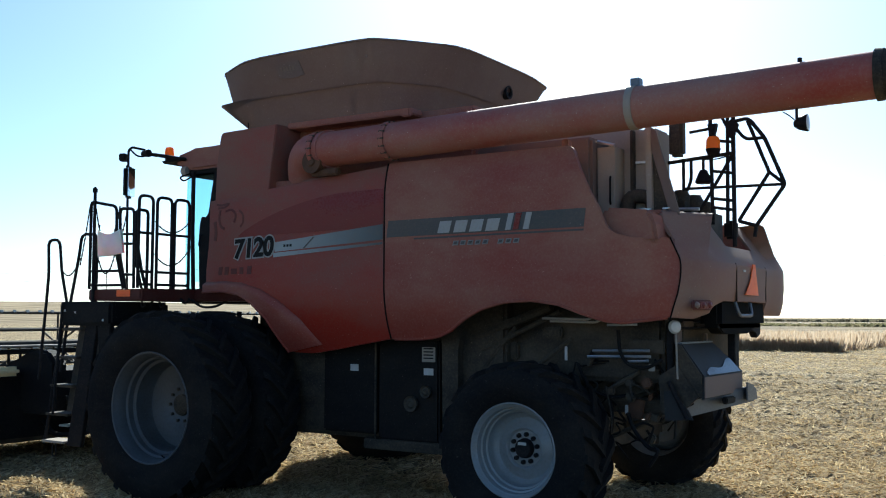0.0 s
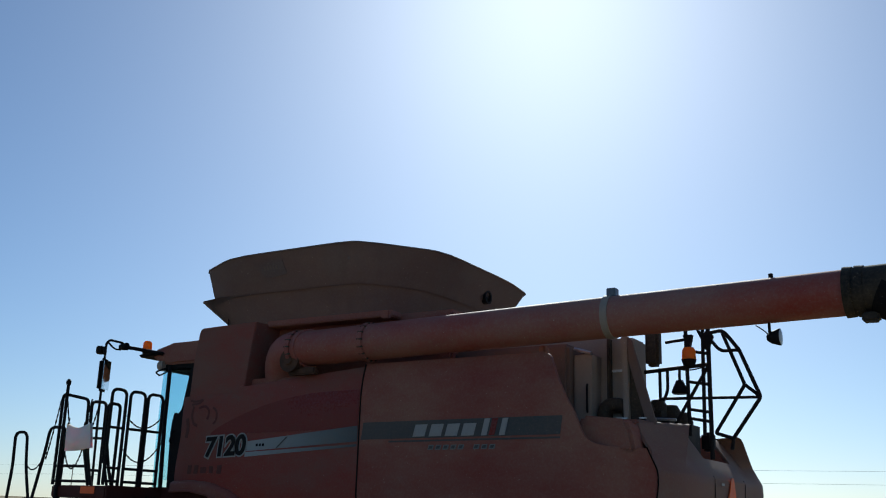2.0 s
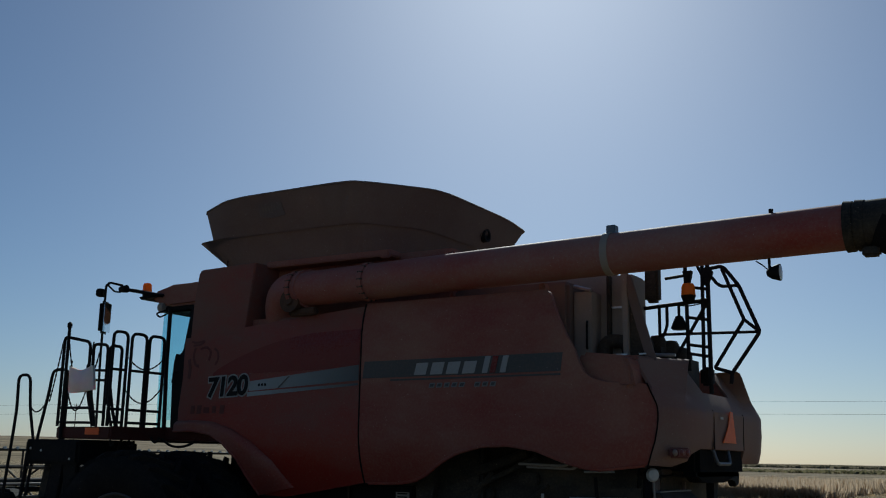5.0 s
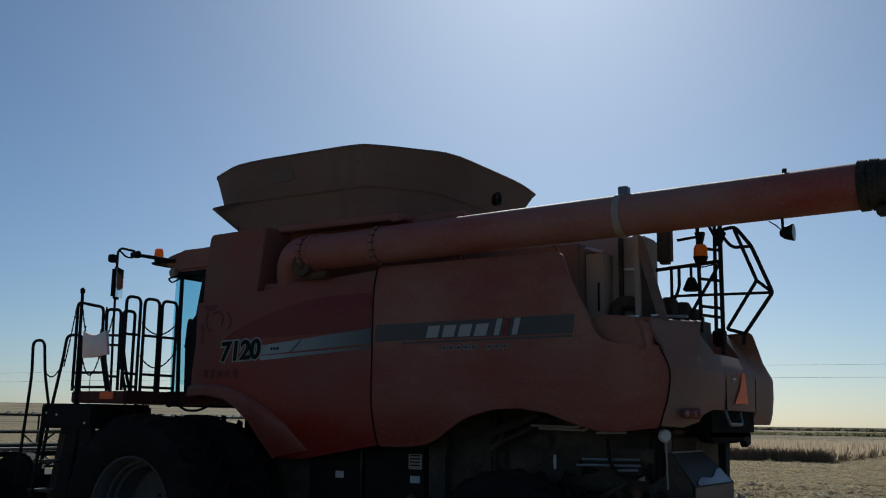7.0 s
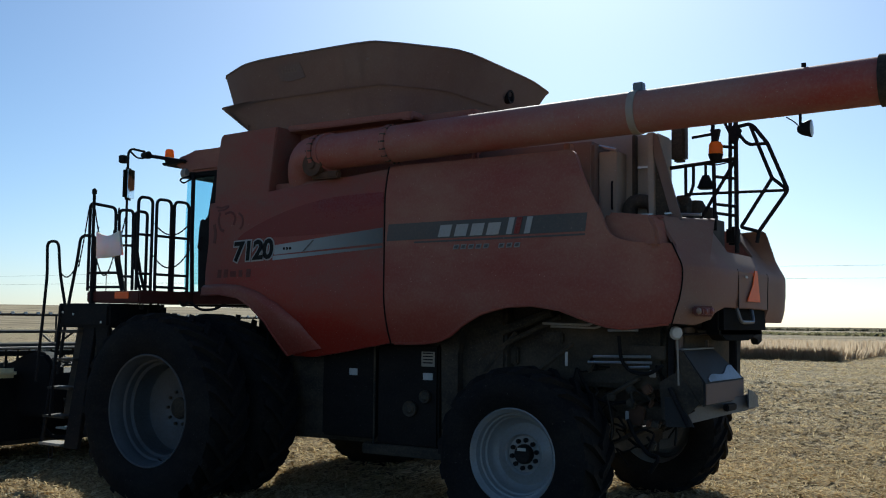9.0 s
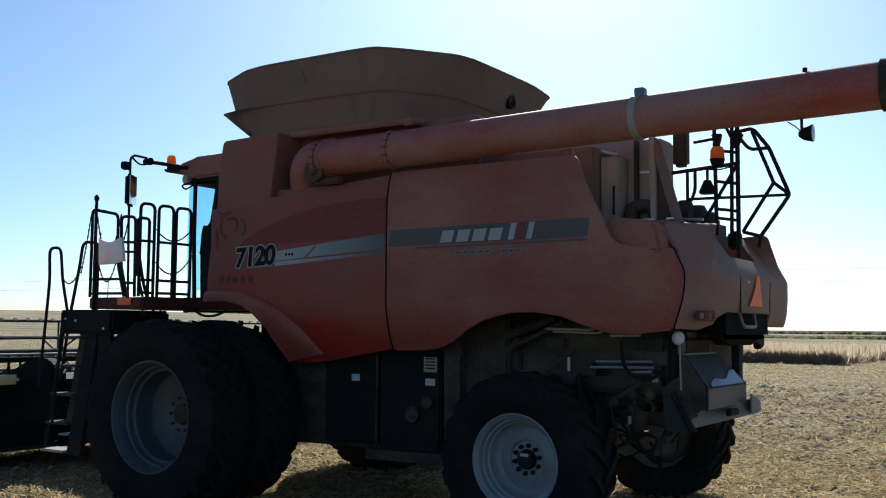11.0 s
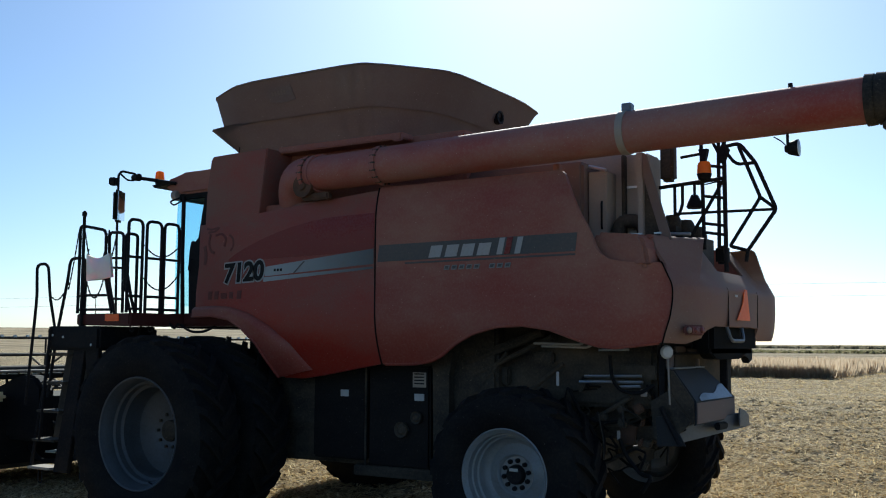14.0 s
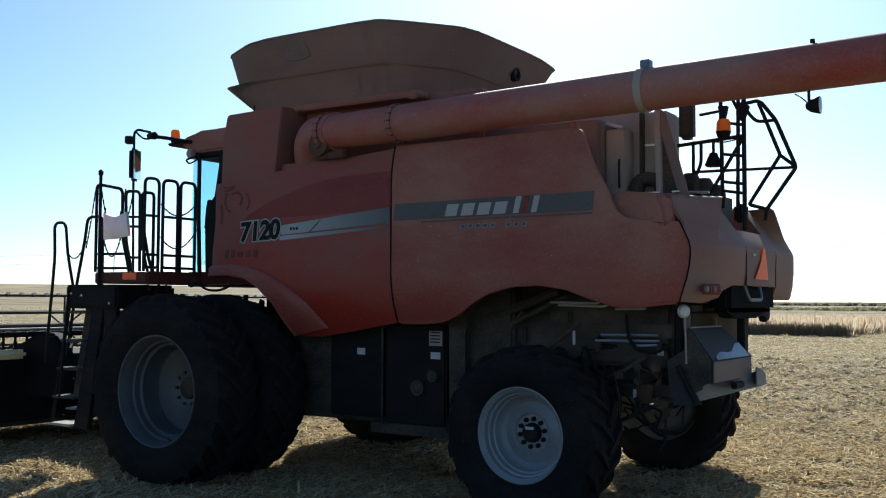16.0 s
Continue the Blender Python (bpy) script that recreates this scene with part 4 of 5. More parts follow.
def wheels():
    # front: a deep dished rim; local -y faces outwards
    prof = [(-0.225, 0.553), (-0.232, 0.545), (-0.225, 0.533), (-0.19, 0.522), (-0.17, 0.508), (-0.09, 0.498), (-0.075, 0.478), (-0.02, 0.47), (0.0, 0.445), (0.15, 0.435), (0.185, 0.42), (0.20, 0.39), (0.195, 0.25), (0.215, 0.22), (0.215, 0.0)]
    bm = lathe(prof, 64)
    lathe([(-0.225, 0.553), (-0.15, 0.55), (-0.10, 0.52), (0.12, 0.51), (0.17, 0.545), (0.225, 0.553)], 64, bm=bm)
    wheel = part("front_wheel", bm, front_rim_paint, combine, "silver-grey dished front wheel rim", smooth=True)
    tyre = part("tyre", tyre_mesh(0.955, 0.27, 0.55, 0.05), rubber, wheel, "dusty black lugged tractor tyre", smooth=True)
    lug_parts(wheel, 0.955, 0.27, 24, 0.05)
    part("hub", lathe([(0.215, 0.11), (0.19, 0.105), (0.18, 0.09), (0.18, 0.0)], 32), grimy_steel, wheel, smooth=True)
    for k in range(10):
        a = 2 * math.pi * k / 10
        part("bolt", lathe([(0.215, 0.016), (0.19, 0.016), (0.185, 0.0)], 8, (0.165 * math.cos(a), 0, 0.165 * math.sin(a))), grimy_steel, wheel)
    part("valve", tube([(0.12, -0.12, -0.485), (0.12, -0.16, -0.46)], 0.008, 6), black_steel, wheel)
    wheel.matrix_local = pose(0, -2.185, 0.905)
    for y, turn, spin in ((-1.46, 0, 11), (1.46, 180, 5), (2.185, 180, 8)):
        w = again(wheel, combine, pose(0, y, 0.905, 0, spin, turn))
    # rear: stepped rim with ten bolts round a black hub
    prof = [(-0.225, 0.402), (-0.232, 0.392), (-0.222, 0.382), (-0.20, 0.372), (-0.19, 0.36), (-0.14, 0.352), (-0.135, 0.337), (-0.09, 0.330), (-0.08, 0.315), (-0.03, 0.305), (0.0, 0.29), (0.02, 0.26), (0.0, 0.20), (-0.02, 0.172), (-0.01, 0.16), (0.01, 0.152), (0.015, 0.0)]
    bm = lathe(prof, 64)
    lathe([(-0.225, 0.402), (-0.15, 0.40), (-0.10, 0.37), (0.10, 0.36), (0.16, 0.39), (0.225, 0.402)], 64, bm=bm)
    rear = part("rear_wheel", bm, rim_paint, combine, "silver-grey rear wheel rim with ten bolts", smooth=True)
    part("tyre", tyre_mesh(0.735, 0.275, 0.40, 0.042), rubber, rear, "dusty black lugged tractor tyre", smooth=True)
    lug_parts(rear, 0.735, 0.275, 20, 0.042)
    part("hub", lathe([(0.015, 0.085), (-0.03, 0.08), (-0.045, 0.07), (-0.05, 0.0)], 28), black_steel, rear, smooth=True)
    for k in range(10):
        a = 2 * math.pi * (k + 0.3) / 10
        part("bolt", lathe([(0.015, 0.02), (-0.015, 0.02), (-0.025, 0.012), (-0.025, 0.0)], 8, (0.118 * math.cos(a), 0, 0.118 * math.sin(a))), black_steel, rear)
    part("hub_label", box(-0.04, 0.04, -0.054, -0.048, 0.03, 0.055, 0.002), white_label, rear)
    rear.matrix_local = pose(3.735, -1.595, 0.70)
    again(rear, combine, pose(3.735, 1.595, 0.70, 0, 7, 180))


wheels()


# ---- chassis and underside ----
def chassis():
    part("front_axle", box(-0.22, 0.22, -1.2, 1.2, 0.70, 1.15, 0.04), grimy_steel, combine)
    part("axle_shaft", tube([(0, -1.9, 0.905), (0, 1.9, 0.905)], 0.12, 20), grimy_steel, combine)
    part("main_body", box(0.25, 3.3, -1.15, 1.15, 0.95, 2.4, 0.03), grimy_steel, combine)
    part("belly", box(0.7, 2.75, -1.10, 1.10, 0.60, 1.0, 0.04), grimy_steel, combine)
    part("side_cover", box(1.22, 1.88, -1.22, -1.14, 0.66, 1.56, 0.02), black_plastic, combine)
    part("side_cover", box(1.91, 2.62, -1.22, -1.14, 0.62, 1.58, 0.02), black_plastic, combine)
    part("frame_rail", box(1.75, 3.3, -1.24, -1.10, 0.52, 0.62, 0.01), grimy_steel, combine)
    part("latch_rod", tube([(1.895, -1.245, 1.56), (1.895, -1.245, 0.62)], 0.010, 6), grimy_steel, combine)
    for x, z, w, h in ((1.57, 1.27, 0.10, 0.065), (2.45, 1.255, 0.11, 0.065)):
        part("white_label", box(x, x + w, -1.228, -1.221, z, z + h, 0.002), white_label, combine)
    part("warning_plate", box(2.43, 2.58, -1.228, -1.221, 1.38, 1.52, 0.002), tan_sheet, combine)
    for z in (1.41, 1.44, 1.47, 1.50):
        part("plate_line", box(2.45, 2.56, -1.231, -1.2285, z, z + 0.012), black_decal, combine)
    for x, z, r in ((2.32, 0.98, 0.075), (2.49, 1.10, 0.06)):
        part("pulley", lathe([(-0.02, 0.0), (-0.03, r * 0.4), (-0.015, r * 0.7), (-0.03, r), (0.0, r), (0, 0)], 24, (x, -1.235, z)), grimy_steel, combine, smooth=True)
    part("upright", prism([(2.68, 0.6), (2.86, 0.6), (2.84, 1.5), (2.92, 1.86), (2.80, 1.88), (2.66, 1.62)], -1.25, -1.08, bevel=0.01), grimy_steel, combine)
    # rear frame, steering axle and lines
    part("rear_body", box(2.9, 4.75, -1.0, 1.0, 1.25, 2.45, 0.04), grimy_steel, combine)
    part("straw_housing", prism([(3.1, 1.9), (3.9, 2.1), (4.85, 1.75), (4.8, 1.25), (4.3, 1.05), (3.2, 1.15)], -0.8, 0.9, bevel=0.03), grimy_steel, combine)
    part("brace", tube([(2.95, -1.12, 1.62), (3.75, -1.12, 1.90)], 0.045, 8), grimy_steel, combine)
    part("brace", tube([(3.05, -1.14, 1.50), (3.85, -1.14, 1.86)], 0.022, 8), grimy_steel, combine)
    part("rear_axle", prism([(3.6, 0.55), (3.87, 0.55), (3.87, 0.95), (3.6, 0.95)], -1.3, 1.3, bevel=0.03), grimy_steel, combine)
    part("axle_pivot", box(3.5, 3.98, -0.3, 0.3, 0.9, 1.3, 0.03), grimy_steel, combine)
    for s in (-1, 1):
        part("kingpin", tube([(3.735, s * 1.28, 0.45), (3.735, s * 1.28, 1.02)], 0.09, 16), grimy_steel, combine)
        part("spindle", tube([(3.735, s * 1.25, 0.70), (3.735, s * 1.55, 0.70)], 0.085, 16), grimy_steel, combine)
        part("steering_cylinder", tube([(3.98, s * 0.25, 0.75), (3.98, s * 1.12, 0.75)], 0.04, 12), grimy_steel, combine)
        part("cylinder_rod", tube([(3.98, s * 1.12, 0.75), (3.95, s * 1.27, 0.75)], 0.018, 8), bright_steel, combine)
    for z, x0, x1 in ((1.52, 4.15, 4.67), (1.47, 4.1, 4.68), (1.435, 4.45, 4.66)):
        part("hydraulic_pipe", tube([(x0, -1.12, z), (x1, -1.12, z + 0.01)], 0.012, 8), bright_steel, combine)
    part("cross_bar", tube([(4.33, -1.22, 1.745), (4.60, -1.22, 1.75)], 0.010, 6), bright_steel, combine)
    for x0, x1, z in ((3.70, 4.15, 1.80), (3.78, 4.22, 1.775)):
        part("hydraulic_pipe", tube(rounded([(x0, -1.2, z), (x1, -1.2, z - 0.01), (x1 + 0.06, -1.2, z + 0.03)], 0.05), 0.011, 6), tan_sheet, combine)
    part("reflector", box(3.995, 4.02, -1.36, -1.35, 1.44, 1.56, 0.003), white_label, combine)
    for pts in ([(4.4, -1.15, 1.70), (4.42, -1.16, 1.50), (4.5, -1.16, 1.40), (4.66, -1.15, 1.38), (4.78, -1.12, 1.46)], [(4.1, -1.18, 1.30), (4.2, -1.2, 1.05), (4.17, -1.2, 0.85), (4.05, -1.15, 0.7)], [(4.0, -1.1, 1.40), (4.12, -1.16, 1.2), (4.3, -1.14, 1.12), (4.5, -1.05, 1.15)], [(4.25, -1.05, 1.2), (4.33, -1.1, 0.95), (4.28, -1.08, 0.72), (4.0, -1.05, 0.62)], [(4.15, -1.2, 1.22), (4.3, -1.22, 1.02), (4.33, -1.22, 0.78), (4.22, -1.2, 0.6)]):
        part("hydraulic_hose", tube(rounded(pts, 0.12, 5), 0.016, 8), black_plastic, combine, smooth=True)
    part("rusty_bracket", prism([(4.44, 0.95), (4.55, 0.94), (4.58, 1.1), (4.48, 1.12), (4.40, 1.02)], -1.02, -0.98, bevel=0.008), rust, combine)
    part("tow_frame", box(4.0, 4.75, -0.9, 0.9, 0.98, 1.10, 0.02), grimy_steel, combine)
    # hoses, brackets and linkages crowding the steering axle
    rng = random.Random(21)
    for k in range(34):
        x, y, z = rng.uniform(3.9, 4.7), rng.uniform(-1.2, -0.75), rng.uniform(0.75, 1.5)
        pts = [(x, y, z)]
        for _ in range(4):
            x, y, z = x + rng.uniform(-0.16, 0.16), y + rng.uniform(-0.06, 0.06), max(0.55, z + rng.uniform(-0.24, 0.12))
            pts.append((x, y, z))
        part("hydraulic_hose", tube(rounded(pts, 0.09, 4), rng.choice((0.007, 0.010, 0.013, 0.018)), 7), black_plastic if k % 3 else grimy_steel, combine, smooth=True)
    for k in range(14):
        x, y, z = rng.uniform(3.95, 4.72), rng.uniform(-1.15, -0.8), rng.uniform(0.7, 1.45)
        w, h = rng.uniform(0.015, 0.045), rng.uniform(0.02, 0.06)
        ob = part("bracket", box(-w, w, -0.03, 0.03, -h, h, 0.012), rust if k % 5 == 0 else grimy_steel, combine)
        ob.matrix_local = pose(x, y, z, 0, rng.uniform(-40, 40), 0)
    for a, b in (((3.9, -1.15, 0.95), (4.55, -1.05, 1.35)), ((4.0, -1.0, 0.65), (4.7, -0.95, 0.98)), ((3.3, -1.12, 1.15), (3.95, -1.12, 1.62)), ((2.95, -1.14, 1.2), (3.4, -1.14, 1.72))):
        part("linkage_rod", tube([a, b], 0.02, 8), grimy_steel, combine, smooth=True)
    for x, z, w, h in ((2.98, 1.30, 0.16, 0.22), (3.25, 1.42, 0.12, 0.16), (3.62, 1.62, 0.20, 0.10)):
        part("cover_plate", box(x, x + w, -1.06, -0.99, z, z + h, 0.015), grimy_steel, combine)
    part("cross_plate", box(4.45, 4.78, -1.06, -1.0, 1.50, 1.62, 0.01), grimy_steel, combine)
    part("small_plate", box(4.665, 4.72, -1.14, -1.12, 1.36, 1.42, 0.004), tan_sheet, combine)
    part("lit_tag", box(4.405, 4.435, -1.03, -1.02, 0.98, 1.06, 0.004), white_label, combine)
    # far underside parts that block the view beneath
    part("gearbox", box(0.3, 0.8, -0.8, 0.8, 0.62, 1.0, 0.05), grimy_steel, combine)


chassis()


# ---- straw spreader ----
SPREAD_X = [(0, 5.12), (1, 5.115), (2, 4.93), (3, 4.88)]
SPREAD_Z = [(0, 1.14), (1, 1.33), (2, 1.585), (3, 1.59)]
SPREAD_W = [(0, 1.04), (1, 1.06), (2, 0.80), (3, 0.80)]


def spreader():
    hood = part("straw_spreader", sheet(lambda u, v: (curve_at(SPREAD_X, v), -1.08 + 0.03 * min(1, v) + u * (curve_at(SPREAD_W, v)), curve_at(SPREAD_Z, v)), spread(0, 1, 6), spread(0, 3, 12), (-0.02, 0, -0.004)), dull_sheet, combine, "bare galvanised straw spreader hood")
    part("spreader_cheek", prism([(4.86, 1.30), (4.90, 1.58), (4.93, 1.58), (5.10, 1.335), (5.105, 1.15), (5.0, 1.14)], -1.085, -1.07), grimy_steel, hood)
    part("spreader_top", box(4.86, 4.93, -1.05, -0.24, 1.59, 1.602, 0.004), galvanised, hood)
    part("spreader_face", box(5.122, 5.130, -1.075, -0.04, 1.15, 1.32, 0.003), badge_sheet, hood)
    part("spreader_side", prism([(4.76, 1.02), (4.74, 1.32), (4.90, 1.42), (5.08, 1.16), (4.90, 0.98)], -1.10, -1.085), grimy_steel, hood)
    vane = prism([(4.80, 0.955), (4.79, 1.20), (4.86, 1.20), (5.00, 1.05), (5.04, 0.97)], -1.12, -1.11)
    part("side_vane", vane, dull_sheet, hood)

    def apron(u, v):
        return (4.90 + 0.32 * u, -1.10 + 1.10 * u, (0.965 + 0.10 * u) + (0.12 + 0.02 * u) * v)
    part("rear_vane", sheet(apron, spread(0, 1, 8), spread(0, 1, 2), (-0.012, 0, 0)), galvanised, hood)
    part("end_vane", prism([(-0.20, 1.08), (0.10, 1.07), (0.07, 1.17), (-0.05, 1.21), (-0.20, 1.24)], 5.21, 5.222, "yz"), galvanised, hood)
    # bluish sheet above the hood's lower edge, taller towards its far end
    def patch_at(u, v):
        w = -1.05 + 0.97 * (0.10 + 0.90 * u)
        h = v * (0.10 + 0.36 * u + 0.08 * math.sin(9 * u)) * 0.9
        return (5.124 - 0.185 * h, w - 0.10 * h * u, 1.334 + 0.255 * h)
    part("bluish_patch", sheet(patch_at, spread(0, 1, 10), spread(0, 1, 3), (-0.003, 0, -0.002)), galvanised, hood, "bluish patch along the hood's lower edge")
    part("damper", box(5.12, 5.17, -0.62, -0.38, 1.07, 1.13, 0.01), black_plastic, hood)
    part("strut", tube([(4.84, -1.13, 1.28), (5.0, -1.13, 0.97)], 0.022, 8), black_steel, hood)
    for y in (-1.0, -0.27):
        part("hanger", box(4.86, 4.885, y - 0.02, y + 0.02, 1.60, 1.67, 0.004), badge_sheet, hood)
    for y0, y1, z1 in ((-0.97, -0.74, 1.715), (-0.70, -0.46, 1.78), (-0.40, -0.10, 1.75)):
        part("hanger_plate", box(4.80, 4.83, y0, y1, 1.60, z1, 0.008), badge_sheet, combine)
    part("hanger_rail", tube([(4.85, -1.02, 1.715), (4.85, -0.15, 1.715)], 0.012, 8), black_steel, combine)
    part("support_leg", box(4.985, 5.055, 0.0, 0.12, 1.25, 1.70, 0.008), black_steel, combine)
    part("support_post", box(4.80, 4.85, -1.07, -1.02, 1.25, 1.72, 0.006), black_steel, combine)
    lamp = part("round_lamp", lathe([(-0.03, 0), (-0.03, 0.045), (0.0, 0.06), (0.02, 0.06), (0.03, 0.0)], 20), black_plastic, combine, "round white reversing lamp", smooth=True)
    lamp.matrix_local = pose(4.88, -1.11, 1.733, 0, 0, 45)
    part("lamp_lens", lathe([(-0.02, 0.058), (-0.045, 0.045), (-0.055, 0.0)], 20), lamp_glass, lamp, smooth=True)
    part("lamp_stem", tube([(4.895, -1.10, 1.69), (4.905, -1.10, 1.30)], 0.009, 6), tan_sheet, combine)


spreader()


# ---- engine bay and rear ladder ----
def engine_bay():
    part("engine_deck", box(2.6, 4.75, -1.2, 1.25, 2.35, 2.42, 0.01), grimy_steel, combine)
    part("engine_cover", box(2.9, 4.16, -1.15, -0.3, 2.42, 3.40, 0.03), badge_sheet, combine)
    cover = part("air_box", box(4.17, 4.34, -1.05, -0.80, 2.62, 3.31, 0.006), tan_sheet, combine, "dusty grey engine air box")
    part("box_panel", box(4.19, 4.31, -1.06, -1.05, 2.70, 3.05, 0.004), tan_sheet, cover)
    part("box_handle", tube([(4.30, -1.06, 2.80), (4.31, -1.09, 2.82), (4.31, -1.09, 3.02), (4.30, -1.06, 3.04)], 0.01, 6), black_steel, cover)
    part("engine_cover", box(3.0, 4.1, -0.1, 1.2, 2.42, 2.86, 0.03), grimy_steel, combine)
    part("box_trim", tube([(4.17, -1.04, 3.365), (4.34, -1.06, 3.315)], 0.016, 6), bright_steel, cover)
    part("radiator_wall", box(3.3, 4.40, -0.78, -0.55, 2.62, 3.53, 0.02), tan_sheet, combine)
    part("radiator_frame", box(4.43, 4.458, -0.93, -0.86, 2.62, 3.46, 0.006), grimy_steel, combine)
    screen = part("rotary_screen_box", box(4.34, 4.66, -0.86, -0.55, 2.62, 3.47, 0.02), tan_sheet, combine)
    part("screen_bar", box(4.46, 4.62, -0.885, -0.862, 3.165, 3.185, 0.003), bright_steel, screen)
    part("pipe_elbow", tube(rounded([(4.40, -0.95, 2.66), (4.42, -0.95, 2.88), (4.62, -0.92, 2.86), (4.64, -0.92, 2.68)], 0.1, 5), 0.06, 16), grimy_steel, combine, smooth=True)
    # slanting strut beside the screen
    part("slanting_strut", prism([(4.60, 3.45), (4.665, 3.45), (4.665, 2.62), (4.62, 2.62)], -1.02, -0.94, bevel=0.006), tan_sheet, combine)
    part("strut_web", prism([(4.665, 3.36), (4.69, 3.36), (4.86, 2.66), (4.665, 2.66)], -0.98, -0.95), grimy_steel, combine)
    part("strut_face", prism([(4.665, 3.45), (4.70, 3.42), (4.915, 2.68), (4.835, 2.66), (4.665, 3.25)], -1.03, -1.0, bevel=0.004), badge_sheet, combine)
    # engine block behind: filter, humps and pipes
    part("engine_block", box(4.55, 4.88, -0.7, 0.3, 2.42, 2.84, 0.06), grimy_steel, combine)
    for x, y, z, r in ((4.68, -0.62, 2.86, 0.07), (4.74, -0.5, 2.90, 0.08), (4.82, -0.4, 2.86, 0.09), (4.9, -0.35, 2.80, 0.08)):
        part("engine_cap", lathe([(0.06, 0), (0.05, r * 0.7), (0.0, r), (-0.12, r), (-0.12, 0)], 16, (x, y, z), "z"), grimy_steel, combine, smooth=True)
    part("deck_trim", tube([(4.72, -0.75, 2.76), (4.98, -0.72, 2.75)], 0.014, 6), bright_steel, combine)
    stack = part("exhaust_pipe", box(4.72, 4.845, -0.76, -0.64, 3.225, 3.62, 0.025), grimy_steel, combine, smooth=True)
    # rails of the engine platform
    y0 = -0.60

    def bar(name, pts, r=0.016, bend=0.05, parent=combine):
        return part(name, tube(rounded(pts, bend), r, 8), black_steel, parent, smooth=True)
    rail = bar("platform_rail", [(4.60, y0, 3.19), (5.26, y0, 3.235)], 0.018)
    bar("rail_bar", [(4.86, y0, 3.45), (5.08, y0, 3.47)], 0.014, parent=rail)
    bar("rail_bar", [(4.80, y0, 2.95), (5.68, y0, 2.935)], 0.013, parent=rail)
    bar("rail_post", [(5.045, y0, 3.62), (5.05, y0, 3.30), (5.06, y0, 2.62)], 0.018, parent=rail)
    bar("rail_post", [(5.20, y0, 3.56), (5.19, y0, 2.62)], 0.017, parent=rail)
    bar("rail_post", [(5.247, y0, 3.60), (5.249, y0, 2.42)], 0.020, parent=rail)
    bar("rail_drop", [(4.80, y0, 3.22), (4.80, y0, 2.93)], 0.015, parent=rail)
    bar("rail_drop", [(4.87, y0, 3.22), (4.87, y0, 3.02), (4.83, y0, 2.93)], 0.015, parent=rail)
    bar("rail_brace", [(5.24, y0, 3.22), (4.98, y0, 2.80), (4.92, y0, 2.70)], 0.016, parent=rail)
    bar("rail_brace", [(5.14, y0, 3.58), (5.235, y0, 3.38)], 0.014, parent=rail)
    for z, xa in ((3.33, 5.08), (3.06, 5.06), (2.82, 5.06), (2.74, 5.07)):
        bar("rung", [(xa, y0, z + 0.03), (5.24, y0, z)], 0.014, parent=rail)
    part("rail_gusset", prism([(5.19, 3.48), (5.24, 3.54), (5.30, 3.48), (5.26, 3.38), (5.22, 3.36)], y0 - 0.02, y0 + 0.02, bevel=0.006), black_steel, rail)
    bar("upper_hoop", [(5.26, y0, 3.51), (5.36, y0, 3.525), (5.40, y0, 3.50), (5.515, y0, 3.345), (5.68, y0, 2.935), (5.435, y0, 2.595)], 0.017, 0.03, parent=rail)
    bar("lower_hoop", [(5.27, y0, 3.45), (5.33, y0, 3.37), (5.37, y0, 3.345), (5.515, y0, 3.345)], 0.015, 0.03, parent=rail)
    bar("inner_hoop", [(5.375, y0, 3.50), (5.55, y0, 3.045), (5.285, y0, 2.64), (5.435, y0, 2.595), (5.42, y0, 2.50)], 0.016, 0.02, parent=rail)
    bar("hoop_tie", [(5.55, y0, 3.045), (5.68, y0, 2.935)], 0.015, parent=rail)
    part("beacon_bracket", prism([(5.03, 3.50), (5.12, 3.50), (5.10, 3.45), (5.095, 3.385), (5.055, 3.385), (5.055, 3.45)], y0 - 0.05, y0 + 0.01, bevel=0.006), black_steel, rail)
    part("rail_box", box(5.12, 5.22, -0.5, -0.38, 2.50, 2.66, 0.02), black_plastic, combine)
    # beacon and lamp on the rail
    lamp = part("amber_beacon", lathe([(-0.05, 0.0), (-0.05, 0.062), (0.03, 0.058), (0.055, 0.045), (0.065, 0.0)], 24, (5.08, y0 - 0.03, 3.33), "z"), amber, rail, "amber warning beacon", smooth=True)
    part("beacon_base", lathe([(-0.11, 0.0), (-0.10, 0.05), (-0.05, 0.066), (-0.045, 0.0)], 20, (5.08, y0 - 0.03, 3.33), "z"), black_plastic, lamp, smooth=True)
    work = part("work_lamp", lathe([(0.06, 0.0), (0.055, 0.03), (0.0, 0.055), (-0.05, 0.075), (-0.065, 0.06), (-0.065, 0.0)], 20, (4.98, y0, 3.05), "z"), black_plastic, rail, "black work lamp hanging from the rail", smooth=True)
    part("lamp_stem", tube([(4.98, y0, 3.10), (4.98, y0, 3.22)], 0.014, 6), black_steel, work)
    part("lamp_hose", tube(rounded([(4.99, y0, 3.20), (5.08, y0, 3.19), (5.2, y0, 3.21)], 0.05), 0.006, 5), black_plastic, work)


engine_bay()


